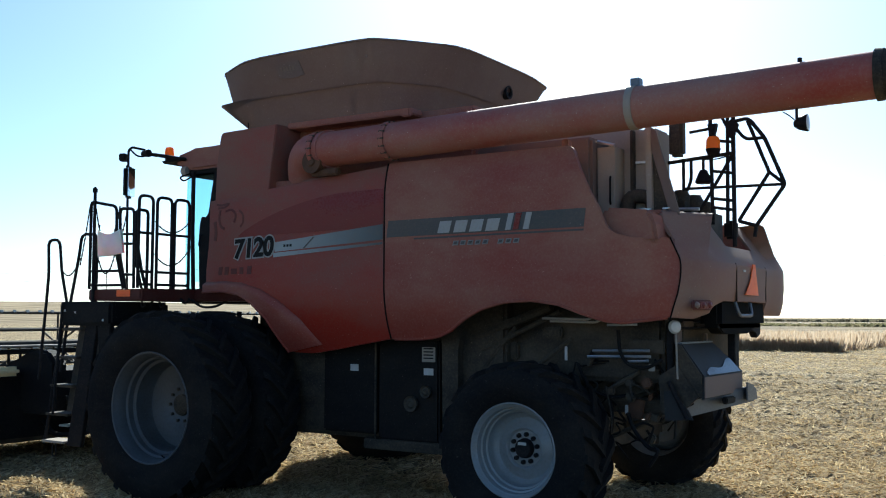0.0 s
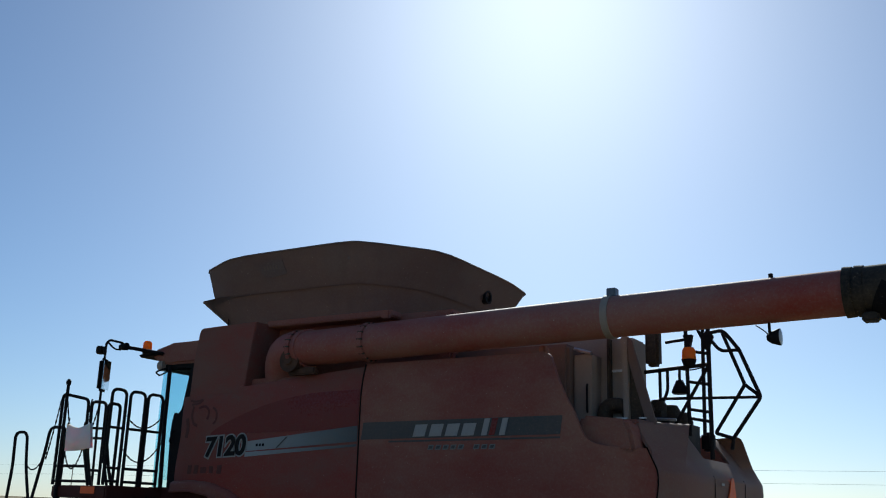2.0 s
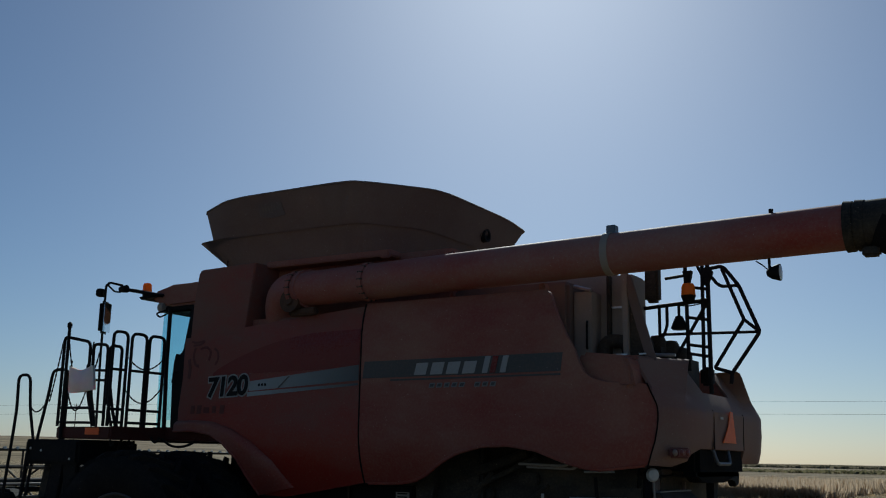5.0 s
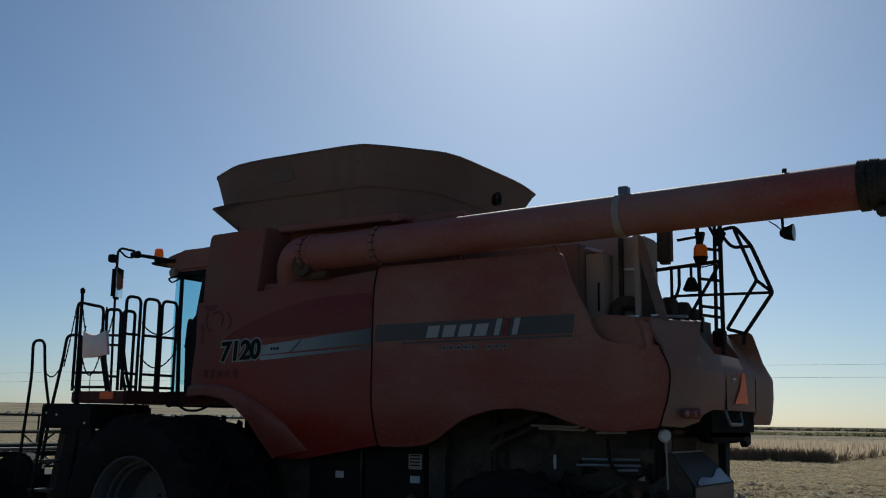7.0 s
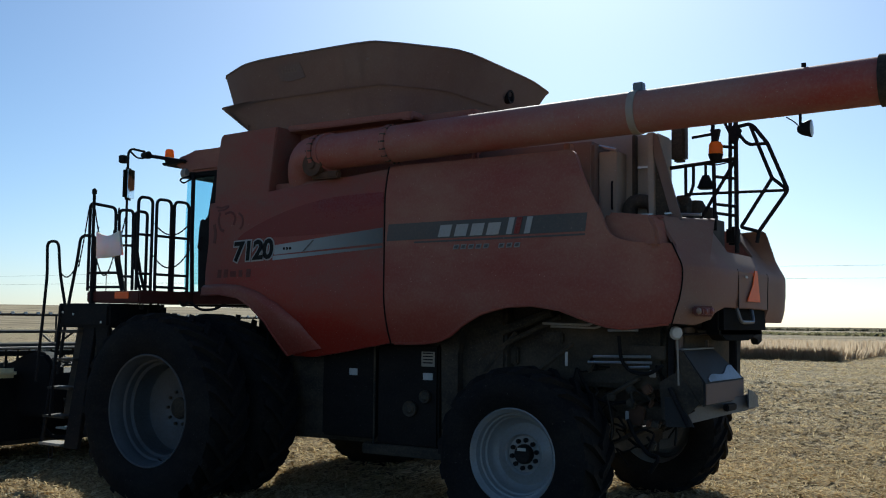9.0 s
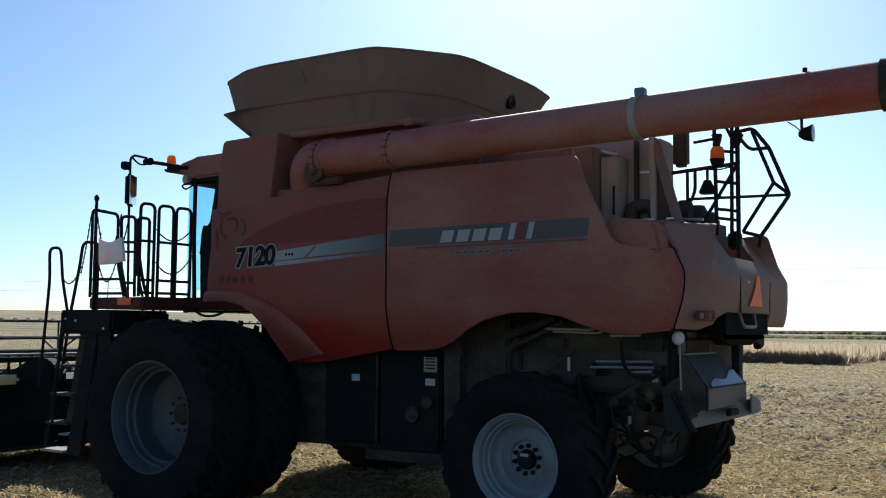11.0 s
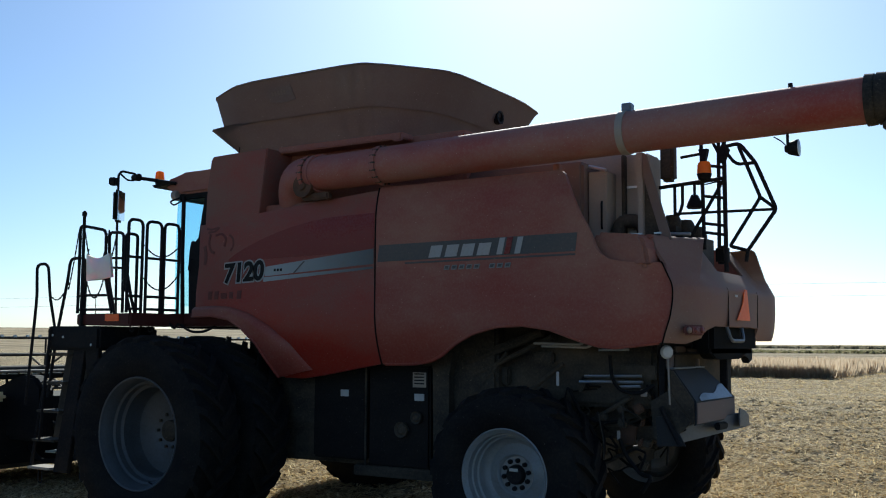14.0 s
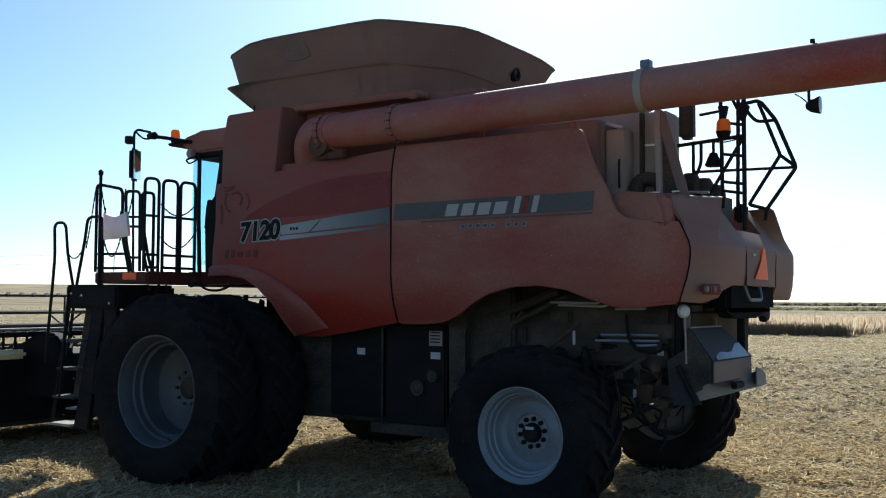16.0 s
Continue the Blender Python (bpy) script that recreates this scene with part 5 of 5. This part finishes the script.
# ---- cab ----
def cab():
    body = part("cab_floor", box(-1.15, 0.05, -1.0, 1.0, 1.95, 2.12, 0.03), black_plastic, combine)
    part("cab_back", box(-0.05, 0.05, -1.0, 1.0, 2.1, 3.5, 0.02), black_plastic, combine)
    part("rear_side_trim", prism([(-0.82, 2.1), (-0.05, 2.1), (-0.05, 3.5), (-0.60, 3.5), (-0.63, 3.3), (-0.68, 2.98), (-0.76, 2.90), (-0.78, 2.95), (-0.81, 2.94), (-0.83, 2.85), (-0.835, 2.7)], -1.0, -0.95, bevel=0.008), black_plastic, combine)
    roof = part("cab_roof", prism([(-1.28, 3.63), (-1.20, 3.69), (-0.9, 3.75), (0.05, 3.78), (0.05, 3.52), (-0.95, 3.50), (-1.12, 3.54)], -1.02, 1.02, bevel=0.025), red_paint, combine, "red cab roof", smooth=True)
    part("roof_underside", box(-1.10, 0.0, -0.98, 0.98, 3.44, 3.52, 0.015), black_plastic, roof)
    part("roof_visor", prism([(-1.40, 3.63), (-1.10, 3.66), (-1.02, 3.63), (-1.36, 3.595)], -1.08, 1.0, bevel=0.006), black_plastic, roof)
    part("work_lamp", lathe([(-0.06, 0.0), (-0.05, 0.06), (0.04, 0.07), (0.05, 0.0)], 16, (-1.08, -0.97, 3.50), "x"), tan_sheet, roof, smooth=True)
    part("grab_loop", tube(rounded([(-0.98, -1.02, 3.46), (-1.12, -1.05, 3.42), (-1.05, -1.05, 3.37), (-0.95, -1.02, 3.42)], 0.03), 0.010, 6), black_steel, roof)
    # glazing: curved windscreen, door glass and the posts
    part("door_glass", box(-0.935, -0.33, -0.985, -0.975, 2.2, 3.46, 0.003), glass, combine, "blue-tinted door glass")

    part("windscreen", sheet(lambda u, v: (-1.05 - 0.14 * (1 - u * u) - 0.03 * math.sin(math.pi * v), 0.98 * u, 2.1 + 1.38 * v), spread(-1, 1, 16), spread(0, 1, 6), (0.008, 0, 0)), glass, combine, "curved blue-tinted windscreen", smooth=True)
    part("quarter_glass", box(-1.06, -0.955, -0.985, -0.975, 2.12, 3.47, 0.003), glass, combine)
    part("right_glass", box(-0.90, -0.33, 0.975, 0.985, 2.2, 3.46, 0.003), glass, combine)
    for s in (-1, 1):
        part("door_post", tube([(-0.955, s * 0.985, 3.48), (-0.95, s * 0.99, 2.8), (-0.925, s * 0.985, 2.1)], 0.024, 8), black_steel, combine)
    part("door_handle", tube([(-0.80, -1.0, 2.60), (-0.80, -1.03, 2.62), (-0.78, -1.03, 2.72), (-0.78, -1.0, 2.74)], 0.01, 6), black_steel, combine)
    part("operator_seat", box(-0.55, -0.2, -0.35, 0.25, 2.12, 2.55, 0.06), brown_fabric, combine)
    part("seat_back", box(-0.32, -0.16, -0.33, 0.23, 2.5, 3.2, 0.06), brown_fabric, combine)
    part("steering_column", tube([(-0.95, -0.05, 2.1), (-0.78, -0.05, 2.75)], 0.05, 10), black_plastic, combine)
    part("dark_cab_post", prism([(-0.40, 2.1), (-0.30, 2.1), (-0.24, 3.5), (-0.36, 3.5)], 0.94, 0.99), black_plastic, combine)
    # amber beacon and mirror arm on the roof's corner
    b = part("amber_beacon", lathe([(-0.05, 0.0), (-0.05, 0.055), (0.03, 0.05), (0.05, 0.038), (0.058, 0.0)], 20, (-1.33, -1.02, 3.745), "z"), amber, roof, "amber warning beacon", smooth=True)
    part("beacon_base", lathe([(-0.10, 0.0), (-0.10, 0.05), (-0.05, 0.058), (-0.045, 0.0)], 16, (-1.33, -1.02, 3.745), "z"), black_plastic, b)
    arm = part("mirror_arm", tube([(-1.05, -1.02, 3.63), (-1.33, -1.22, 3.68), (-1.38, -1.28, 3.685)], 0.022, 8), black_steel, combine, smooth=True)
    part("arm_joint", lathe([(-0.06, 0.0), (-0.05, 0.035), (0.05, 0.045), (0.06, 0.0)], 14, (-1.40, -1.31, 3.69), "x"), black_plastic, arm, smooth=True)
    loop = [(-1.40, -1.33, 3.73), (-1.42, -1.50, 3.74), (-1.455, -1.52, 3.70), (-1.45, -1.52, 2.9), (-1.40, -1.54, 2.10)]
    part("mirror_bar", tube(rounded(loop, 0.05), 0.014, 8), black_steel, arm, smooth=True)
    part("mirror_bar", tube(rounded([(-1.40, -1.35, 3.65), (-1.40, -1.44, 3.64), (-1.44, -1.52, 3.72)], 0.05), 0.011, 6), black_steel, arm, smooth=True)
    head = part("mirror_head", box(-0.035, 0.03, -0.095, 0.095, -0.185, 0.185, 0.03), black_plastic, combine, "tall black rear-view mirror", smooth=True)
    head.matrix_local = pose(-1.425, -1.53, 3.33, 0, 0, 22)
    part("mirror_glass", box(0.031, 0.035, -0.08, 0.08, -0.165, 0.165, 0.002), mirror, head)
    spot = part("arm_lamp", box(-0.05, 0.03, -0.045, 0.045, -0.045, 0.045, 0.012), black_plastic, combine)
    spot.matrix_local = pose(-1.50, -1.54, 3.62, 0, 0, 20)


cab()


# ---- operator's platform, rails and ladder ----
def platform():
    deck = part("platform_deck", box(-1.20, -0.38, -2.22, -1.0, 1.965, 2.085, 0.012), deck_paint, combine, "dark red platform deck beside the cab")
    part("deck_edge", box(-0.38, -0.355, -2.22, -1.40, 1.96, 2.09, 0.006), deck_paint, deck)
    part("deck_arm", box(-0.36, 0.40, -1.52, -1.0, 1.965, 2.10, 0.02), deck_paint, deck)
    part("orange_reflector", box(-0.74, -0.53, -2.232, -2.222, 2.005, 2.075, 0.004), orange_sign, deck, "orange reflector")
    for x, y in ((-0.5, -2.1), (-0.45, -1.9)):
        part("deck_hook", tube(rounded([(x, y, 2.0), (x, y, 1.90), (x + 0.05, y, 1.90), (x + 0.05, y, 1.95)], 0.03), 0.010, 6), black_steel, deck)
    for pts in ([(-0.55, -1.9, 1.98), (-0.62, -1.9, 1.85), (-0.5, -1.85, 1.80), (-0.42, -1.85, 1.90)], [(-0.30, -1.6, 1.98), (-0.2, -1.55, 1.90), (-0.05, -1.5, 1.90), (0.1, -1.45, 1.98)], [(-0.36, -1.7, 1.99), (-0.30, -1.68, 1.93), (-0.26, -1.66, 1.99)]):
        part("hanging_hose", tube(rounded(pts, 0.08, 5), 0.014, 6), black_plastic, deck, smooth=True)
    r = 0.0165
    # rear rail: three tall hoops, with chains strung between
    x = -0.37
    for y0, y1, low in ((-2.27, -2.085, 0), (-2.03, -1.83, 0), (-1.79, -1.585, 0)):
        hoop = part("rail_hoop", tube(rounded([(x, y0, 2.09), (x, y0, 3.045), (x, y1, 3.045), (x, y1, 2.09)], 0.07, 6), r, 8), black_steel, combine, smooth=True)
        for z in (2.66, 2.26, 2.13):
            part("hoop_bar", tube([(x, y0, z), (x, y1, z)], r * 0.85, 8), black_steel, hoop)
    part("rail_hoop", tube(rounded([(x - 0.06, -2.25, 2.30), (x - 0.06, -2.25, 2.90), (x - 0.06, -2.10, 2.90), (x - 0.06, -2.10, 2.09)], 0.05, 5), r, 8), black_steel, combine, smooth=True)
    part("rail_brace", tube(rounded([(x - 0.06, -2.25, 2.62), (x - 0.02, -2.20, 2.25), (x + 0.0, -2.16, 2.09)], 0.06), r, 8), black_steel, combine, smooth=True)
    # outer rail along the platform's side
    y = -2.21
    one = part("rail_hoop", tube(rounded([(-1.20, y, 2.09), (-1.20, y, 3.03), (-0.79, y, 2.955), (-0.775, y, 2.45), (-0.66, y, 2.09)], 0.06, 6), r, 8), black_steel, combine, smooth=True)
    for z, b in ((2.28, -0.70), (2.13, -0.66)):
        part("hoop_bar", tube([(-1.20, y, z), (b, y, z - 0.005)], r * 0.85, 8), black_steel, one)
    two = part("rail_hoop", tube(rounded([(-0.62, y, 2.09), (-0.72, y, 2.42), (-0.735, y, 2.93), (-0.515, y, 2.915), (-0.50, y, 2.09)], 0.06, 6), r, 8), black_steel, combine, smooth=True)
    for z in (2.66, 2.56, 2.24):
        part("hoop_bar", tube([(-0.72, y, z), (-0.505, y, z - 0.01)], r * 0.8, 8), black_steel, two)
    part("rail_brace", tube(rounded([(-0.49, y, 2.80), (-0.45, y, 2.30), (-0.38, y, 2.09)], 0.06), r * 0.9, 8), black_steel, two, smooth=True)
    post = part("gate_post", tube([(-1.10, y - 0.03, 1.95), (-1.105, y - 0.03, 3.13)], 0.017, 8), black_steel, combine, smooth=True)
    part("post_knob", lathe([(-0.03, 0.0), (-0.02, 0.026), (0.02, 0.026), (0.035, 0.012), (0.04, 0.0)], 12, (-1.105, y - 0.03, 3.14), "z"), black_plastic, post, smooth=True)

    def chain(a, b, sag, parent, n=16):
        """Short links along a hanging line."""
        bm = bmesh.new()
        pts = []
        for k in range(n + 1):
            s = k / n
            p = Vector(a).lerp(Vector(b), s)
            p.z -= sag * 4 * s * (1 - s)
            pts.append(p)
        for i, (p, q) in enumerate(zip(pts, pts[1:])):
            d = (q - p)
            tube([p - d * 0.12, q + d * 0.12], 0.0085 if i % 2 else 0.0055, 5, bm)
        part("chain", bm, black_steel, parent)
    chain((-0.37, -2.06, 2.79), (-0.37, -1.58, 2.82), 0.12, combine, 22)
    chain((-0.37, -2.06, 2.45), (-0.37, -1.56, 2.55), 0.16, combine, 22)
    chain((-1.09, y - 0.03, 2.98), (-0.74, y, 2.95), 0.42, post, 36)
    chain((-1.09, y - 0.03, 2.62), (-0.74, y, 2.68), 0.40, post, 36)
    chain((-1.22, y, 2.98), (-1.36, y, 2.35), 0.03, combine, 22)
    chain((-1.70, -2.2, 2.33), (-1.38, -2.2, 2.42), 0.13, combine, 16)
    chain((-0.74, y, 2.62), (-0.62, y, 2.92), 0.06, combine, 12)
    # ladder: two stiles, five treads and its own handrails
    ly = -2.25

    def slant(z):
        return -1.58 - 0.24 * (1.66 - z) / 1.21
    ladder = part("ladder_top_box", box(-1.58, -0.74, -2.30, -1.5, 1.70, 1.955, 0.03), black_plastic, combine, "black step box at the ladder's head")
    for x0, z in ((-1.47, 1.86), (-1.30, 1.84), (-0.85, 1.76)):
        part("box_rivet", lathe([(-0.006, 0), (-0.006, 0.012), (0, 0.014)], 8, (x0, -2.302, z)), bright_steel, ladder)
    part("box_bracket", prism([(-1.0, 1.70), (-0.78, 1.70), (-0.80, 1.5), (-0.95, 1.35)], -2.26, -2.2, bevel=0.01), black_plastic, ladder)
    frame_ = part("ladder", tube([(slant(1.72), ly, 1.72), (slant(0.42), ly, 0.42)], 0.02, 8), black_steel, combine, "black steel boarding ladder")
    part("stile", prism([(slant(1.72) + 0.38, 1.72), (slant(1.72) + 0.56, 1.72), (slant(0.42) + 0.60, 0.42), (slant(0.42) + 0.37, 0.42)], ly - 0.0, ly + 0.05, bevel=0.006), black_steel, frame_)
    part("ladder_back", prism([(slant(1.70), 1.70), (slant(1.70) + 0.40, 1.70), (slant(0.75) + 0.40, 0.75), (slant(0.75), 0.75)], ly + 0.22, ly + 0.25), grimy_steel, frame_)
    for k, z in enumerate((1.66, 1.36, 1.055, 0.75, 0.455)):
        x0 = slant(z)
        part("tread", box(x0, x0 + 0.37, ly - 0.05, ly + 0.17, z - 0.015, z + 0.012, 0.005), grimy_steel if k < 4 else tan_sheet, frame_)
    part("tread", box(slant(0.6) + 0.22, slant(0.6) + 0.38, ly - 0.02, ly + 0.12, 0.62, 0.64, 0.005), bright_steel, frame_)
    part("hanging_strap", tube(rounded([(slant(0.45) + 0.13, ly, 0.45), (slant(0.45) + 0.13, ly, 0.30), (slant(0.45) + 0.19, ly, 0.30), (slant(0.45) + 0.19, ly, 0.45)], 0.02), 0.007, 6), black_steel, frame_)
    rail = [(-2.03, -2.2, 1.10), (-1.93, -2.2, 2.0), (-1.905, -2.2, 2.28), (-1.925, -2.2, 2.64), (-1.73, -2.2, 2.64), (-1.68, -2.2, 2.28), (-1.575, -2.2, 1.93)]
    part("handrail", tube(rounded(rail, 0.08, 6), r, 8), black_steel, frame_, smooth=True)
    rail = [(-1.55, -2.28, 1.20), (-1.47, -2.24, 1.93), (-1.38, -2.21, 2.45), (-1.355, -2.2, 2.685), (-1.12, -2.2, 2.675), (-1.10, -2.2, 2.55), (-1.10, -2.2, 1.95)]
    part("handrail", tube(rounded(rail, 0.08, 6), r, 8), black_steel, frame_, smooth=True)
    part("handrail", tube([(-1.50, -2.31, 1.95), (-1.62, -2.31, 0.75)], 0.014, 8), black_steel, frame_)


platform()


def jug():
    """A white plastic pouch slung from the rail."""
    def fn(u, v):
        w = 0.195 - 0.015 * v
        return (-0.815 + (u - 0.5) * 2 * w - 0.03 * (v - 0.5), -2.275 - 0.045 * math.sin(math.pi * u) * math.sin(math.pi * min(1, 0.15 + v * 0.85)), 2.435 + 0.265 * v + 0.03 * (u - 0.5) * (1 - v) - 0.035 * v * math.sin(math.pi * u) + 0.006 * math.cos(2 * math.pi * u))
    bm = sheet(fn, spread(0, 1, 12), spread(0, 1, 10), (0, 0.03, 0))
    ob = part("plastic_bag", bm, white_plastic, smooth=True)
    tagged(ob, "white plastic bag tied to the platform rail", "bag")
    for u in (-0.98, -0.64):
        part("tie", tube([(u, -2.28, 2.70), (u - 0.02, -2.25, 2.76)], 0.006, 5), black_plastic, ob)


jug()


# ---- grain header on the front ----
def header():
    h = new("grain_header")
    tagged(h, "wide dark grain header with tined reel, on the combine's front", "grain header")
    h.location = (-4, 0, 0)

    def add(name, bm, material, parent=None, **k):
        ob = part(name, bm, material, parent or h, **k)
        if parent is None:
            ob.matrix_parent_inverse = Matrix.Translation((4, 0, 0))
        return ob
    add("back_sheet", prism([(-3.42, 0.30), (-3.36, 0.30), (-3.36, 1.10), (-3.48, 1.16), (-3.50, 1.12), (-3.42, 1.06)], -4.6, 4.6), black_plastic)
    add("top_beam", box(-3.50, -3.38, -4.6, 4.6, 1.325, 1.385, 0.015), black_plastic)
    for k in range(24):
        y = -4.5 + 0.16 * k
        add("beam_post", box(-3.46, -3.43, y - 0.012, y + 0.012, 1.12, 1.33, 0.004), black_steel)
        # added steel boxes stand in for the bright dots of light along the beam
        add("beam_glint", box(-3.50, -3.375, y + 0.05, y + 0.10, 1.386, 1.40, 0.004), bright_steel)
    # paler sheet colour gives the beam's top its sunlit look
    add("sunlit_beam_cap", box(-3.54, -3.33, -4.6, 4.6, 1.412, 1.435, 0.008), tan_sheet)
    add("floor_pan", prism([(-3.42, 0.30), (-4.9, 0.12), (-4.95, 0.09), (-3.42, 0.24)], -4.6, 4.6), grimy_steel)
    screw = add("feed_auger", tube([(-3.85, -4.5, 0.62), (-3.85, 4.5, 0.62)], 0.20, 24), grimy_steel, smooth=True)
    bm = bmesh.new()
    n = 220
    rows_ = []
    for k in range(n + 1):
        y = -4.4 + 8.8 * k / n
        a = (1 if y < 0 else -1) * 2 * math.pi * y / 0.55
        rows_.append([bm.verts.new((-3.85 + r * math.cos(a), y, 0.62 + r * math.sin(a))) for r in (0.19, 0.32)])
    for p, q in zip(rows_, rows_[1:]):
        bm.faces.new((p[0], p[1], q[1], q[0]))
    bmesh.ops.solidify(bm, geom=bm.faces, thickness=0.006)
    add("auger_flight", bm, grimy_steel, screw)
    for s in (-1, 1):
        add("end_shield", prism([(-3.3, 0.2), (-3.3, 1.25), (-4.2, 1.15), (-5.4, 0.3), (-5.4, 0.1), (-3.4, 0.1)], s * 4.62 - 0.04, s * 4.62 + 0.04, bevel=0.02), black_plastic)
        add("reel_arm", tube([(-3.45, s * 4.5, 1.25), (-4.7, s * 4.5, 1.40)], 0.05, 8), grimy_steel)
    reel = add("reel_tube", tube([(-4.7, -4.4, 1.40), (-4.7, 4.4, 1.40)], 0.06, 12), grimy_steel, smooth=True)
    tines = {}
    for k in range(6):
        a = radians(60 * k + 90)
        x, z = -4.7 + 0.46 * math.cos(a), 1.38 + 0.46 * math.sin(a)
        bat = add("reel_bat", tube([(x, -4.4, z), (x, 4.4, z)], 0.019, 8), grimy_steel, smooth=True)
        for j in range(44 if k in (0, 2, 3, 4) else 0):
            # the top bat's tines get brighter steel in place of their sun glints
            m = bright_steel if k < 1 else grimy_steel
            if m not in tines:
                tines[m] = part("tine", box(-0.012, 0.016, -0.026, 0.026, 0.0, 0.042, 0.006), m, bat)
                ob = tines[m]
            else:
                ob = new("tine", tines[m].data)
                ob.parent = bat
            ob.location = (x, -4.3 + 8.6 * j / 43, z)
        for y in (-4.3, -2.2, 0, 2.2, 4.3):
            add("reel_spoke", tube([(-4.7, y, 1.40), (x, y, z)], 0.014, 6), grimy_steel, reel)
    # feeder house and the drive shields beside it
    add("feeder_house", prism([(-0.9, 0.95), (-0.9, 1.55), (-1.5, 1.45), (-3.36, 0.85), (-3.36, 0.28), (-2.8, 0.30)], -0.60, 0.60, bevel=0.03), grimy_steel)
    add("drive_shield", prism([(-3.75, 0.6), (-3.75, 1.16), (-3.62, 1.21), (-3.3, 1.345), (-3.05, 1.39), (-2.87, 1.38), (-2.72, 1.25), (-2.7, 0.6)], -1.5, -1.3, bevel=0.04), black_plastic)
    add("drive_shaft", tube([(-3.2, -1.0, 0.75), (-2.4, -1.1, 0.72), (-1.3, -1.0, 0.95)], 0.055, 12), grimy_steel)
    add("lift_cylinder", tube([(-0.3, -0.75, 0.6), (-2.6, -0.75, 0.55)], 0.055, 12), grimy_steel)
    add("cylinder_rod", tube([(-1.2, -1.3, 1.42), (-0.75, -1.35, 1.36)], 0.016, 8), bright_steel)
    # rods coloured white to imitate sunlit glints on the struts here
    for a, b in (((-1.55, -1.9, 1.51), (-1.23, -1.9, 1.48)), ((-1.60, -1.9, 1.27), (-1.37, -1.9, 1.29)), ((-1.58, -1.9, 1.39), (-1.40, -1.9, 1.40)), ((-1.15, -1.9, 1.84), (-0.88, -1.9, 1.84))):
        add("glint_rod", tube([a, b], 0.011, 8), white_label)
    add("cross_pipe", tube([(-1.2, -1.35, 1.22), (-0.9, -1.4, 1.20)], 0.012, 8), bright_steel)
    add("yellow_cap", box(-3.33, -3.18, -2.9, -1.62, 1.07, 1.185, 0.04, seg=4), yellow_plastic)
    add("hose_bundle", tube(rounded([(-3.3, -1.2, 0.5), (-2.9, -1.35, 0.35), (-2.3, -1.3, 0.4), (-1.8, -1.2, 0.8)], 0.2, 6), 0.03, 8), black_plastic, smooth=True)
    for pts in ([(-1.1, -1.5, 1.75), (-1.2, -1.6, 1.55), (-1.0, -1.6, 1.45), (-0.9, -1.5, 1.6)], [(-0.95, -1.45, 1.62), (-0.85, -1.5, 1.40), (-1.0, -1.5, 1.20)]):
        add("hose", tube(rounded(pts, 0.1, 5), 0.02, 8), black_plastic, smooth=True)


header()
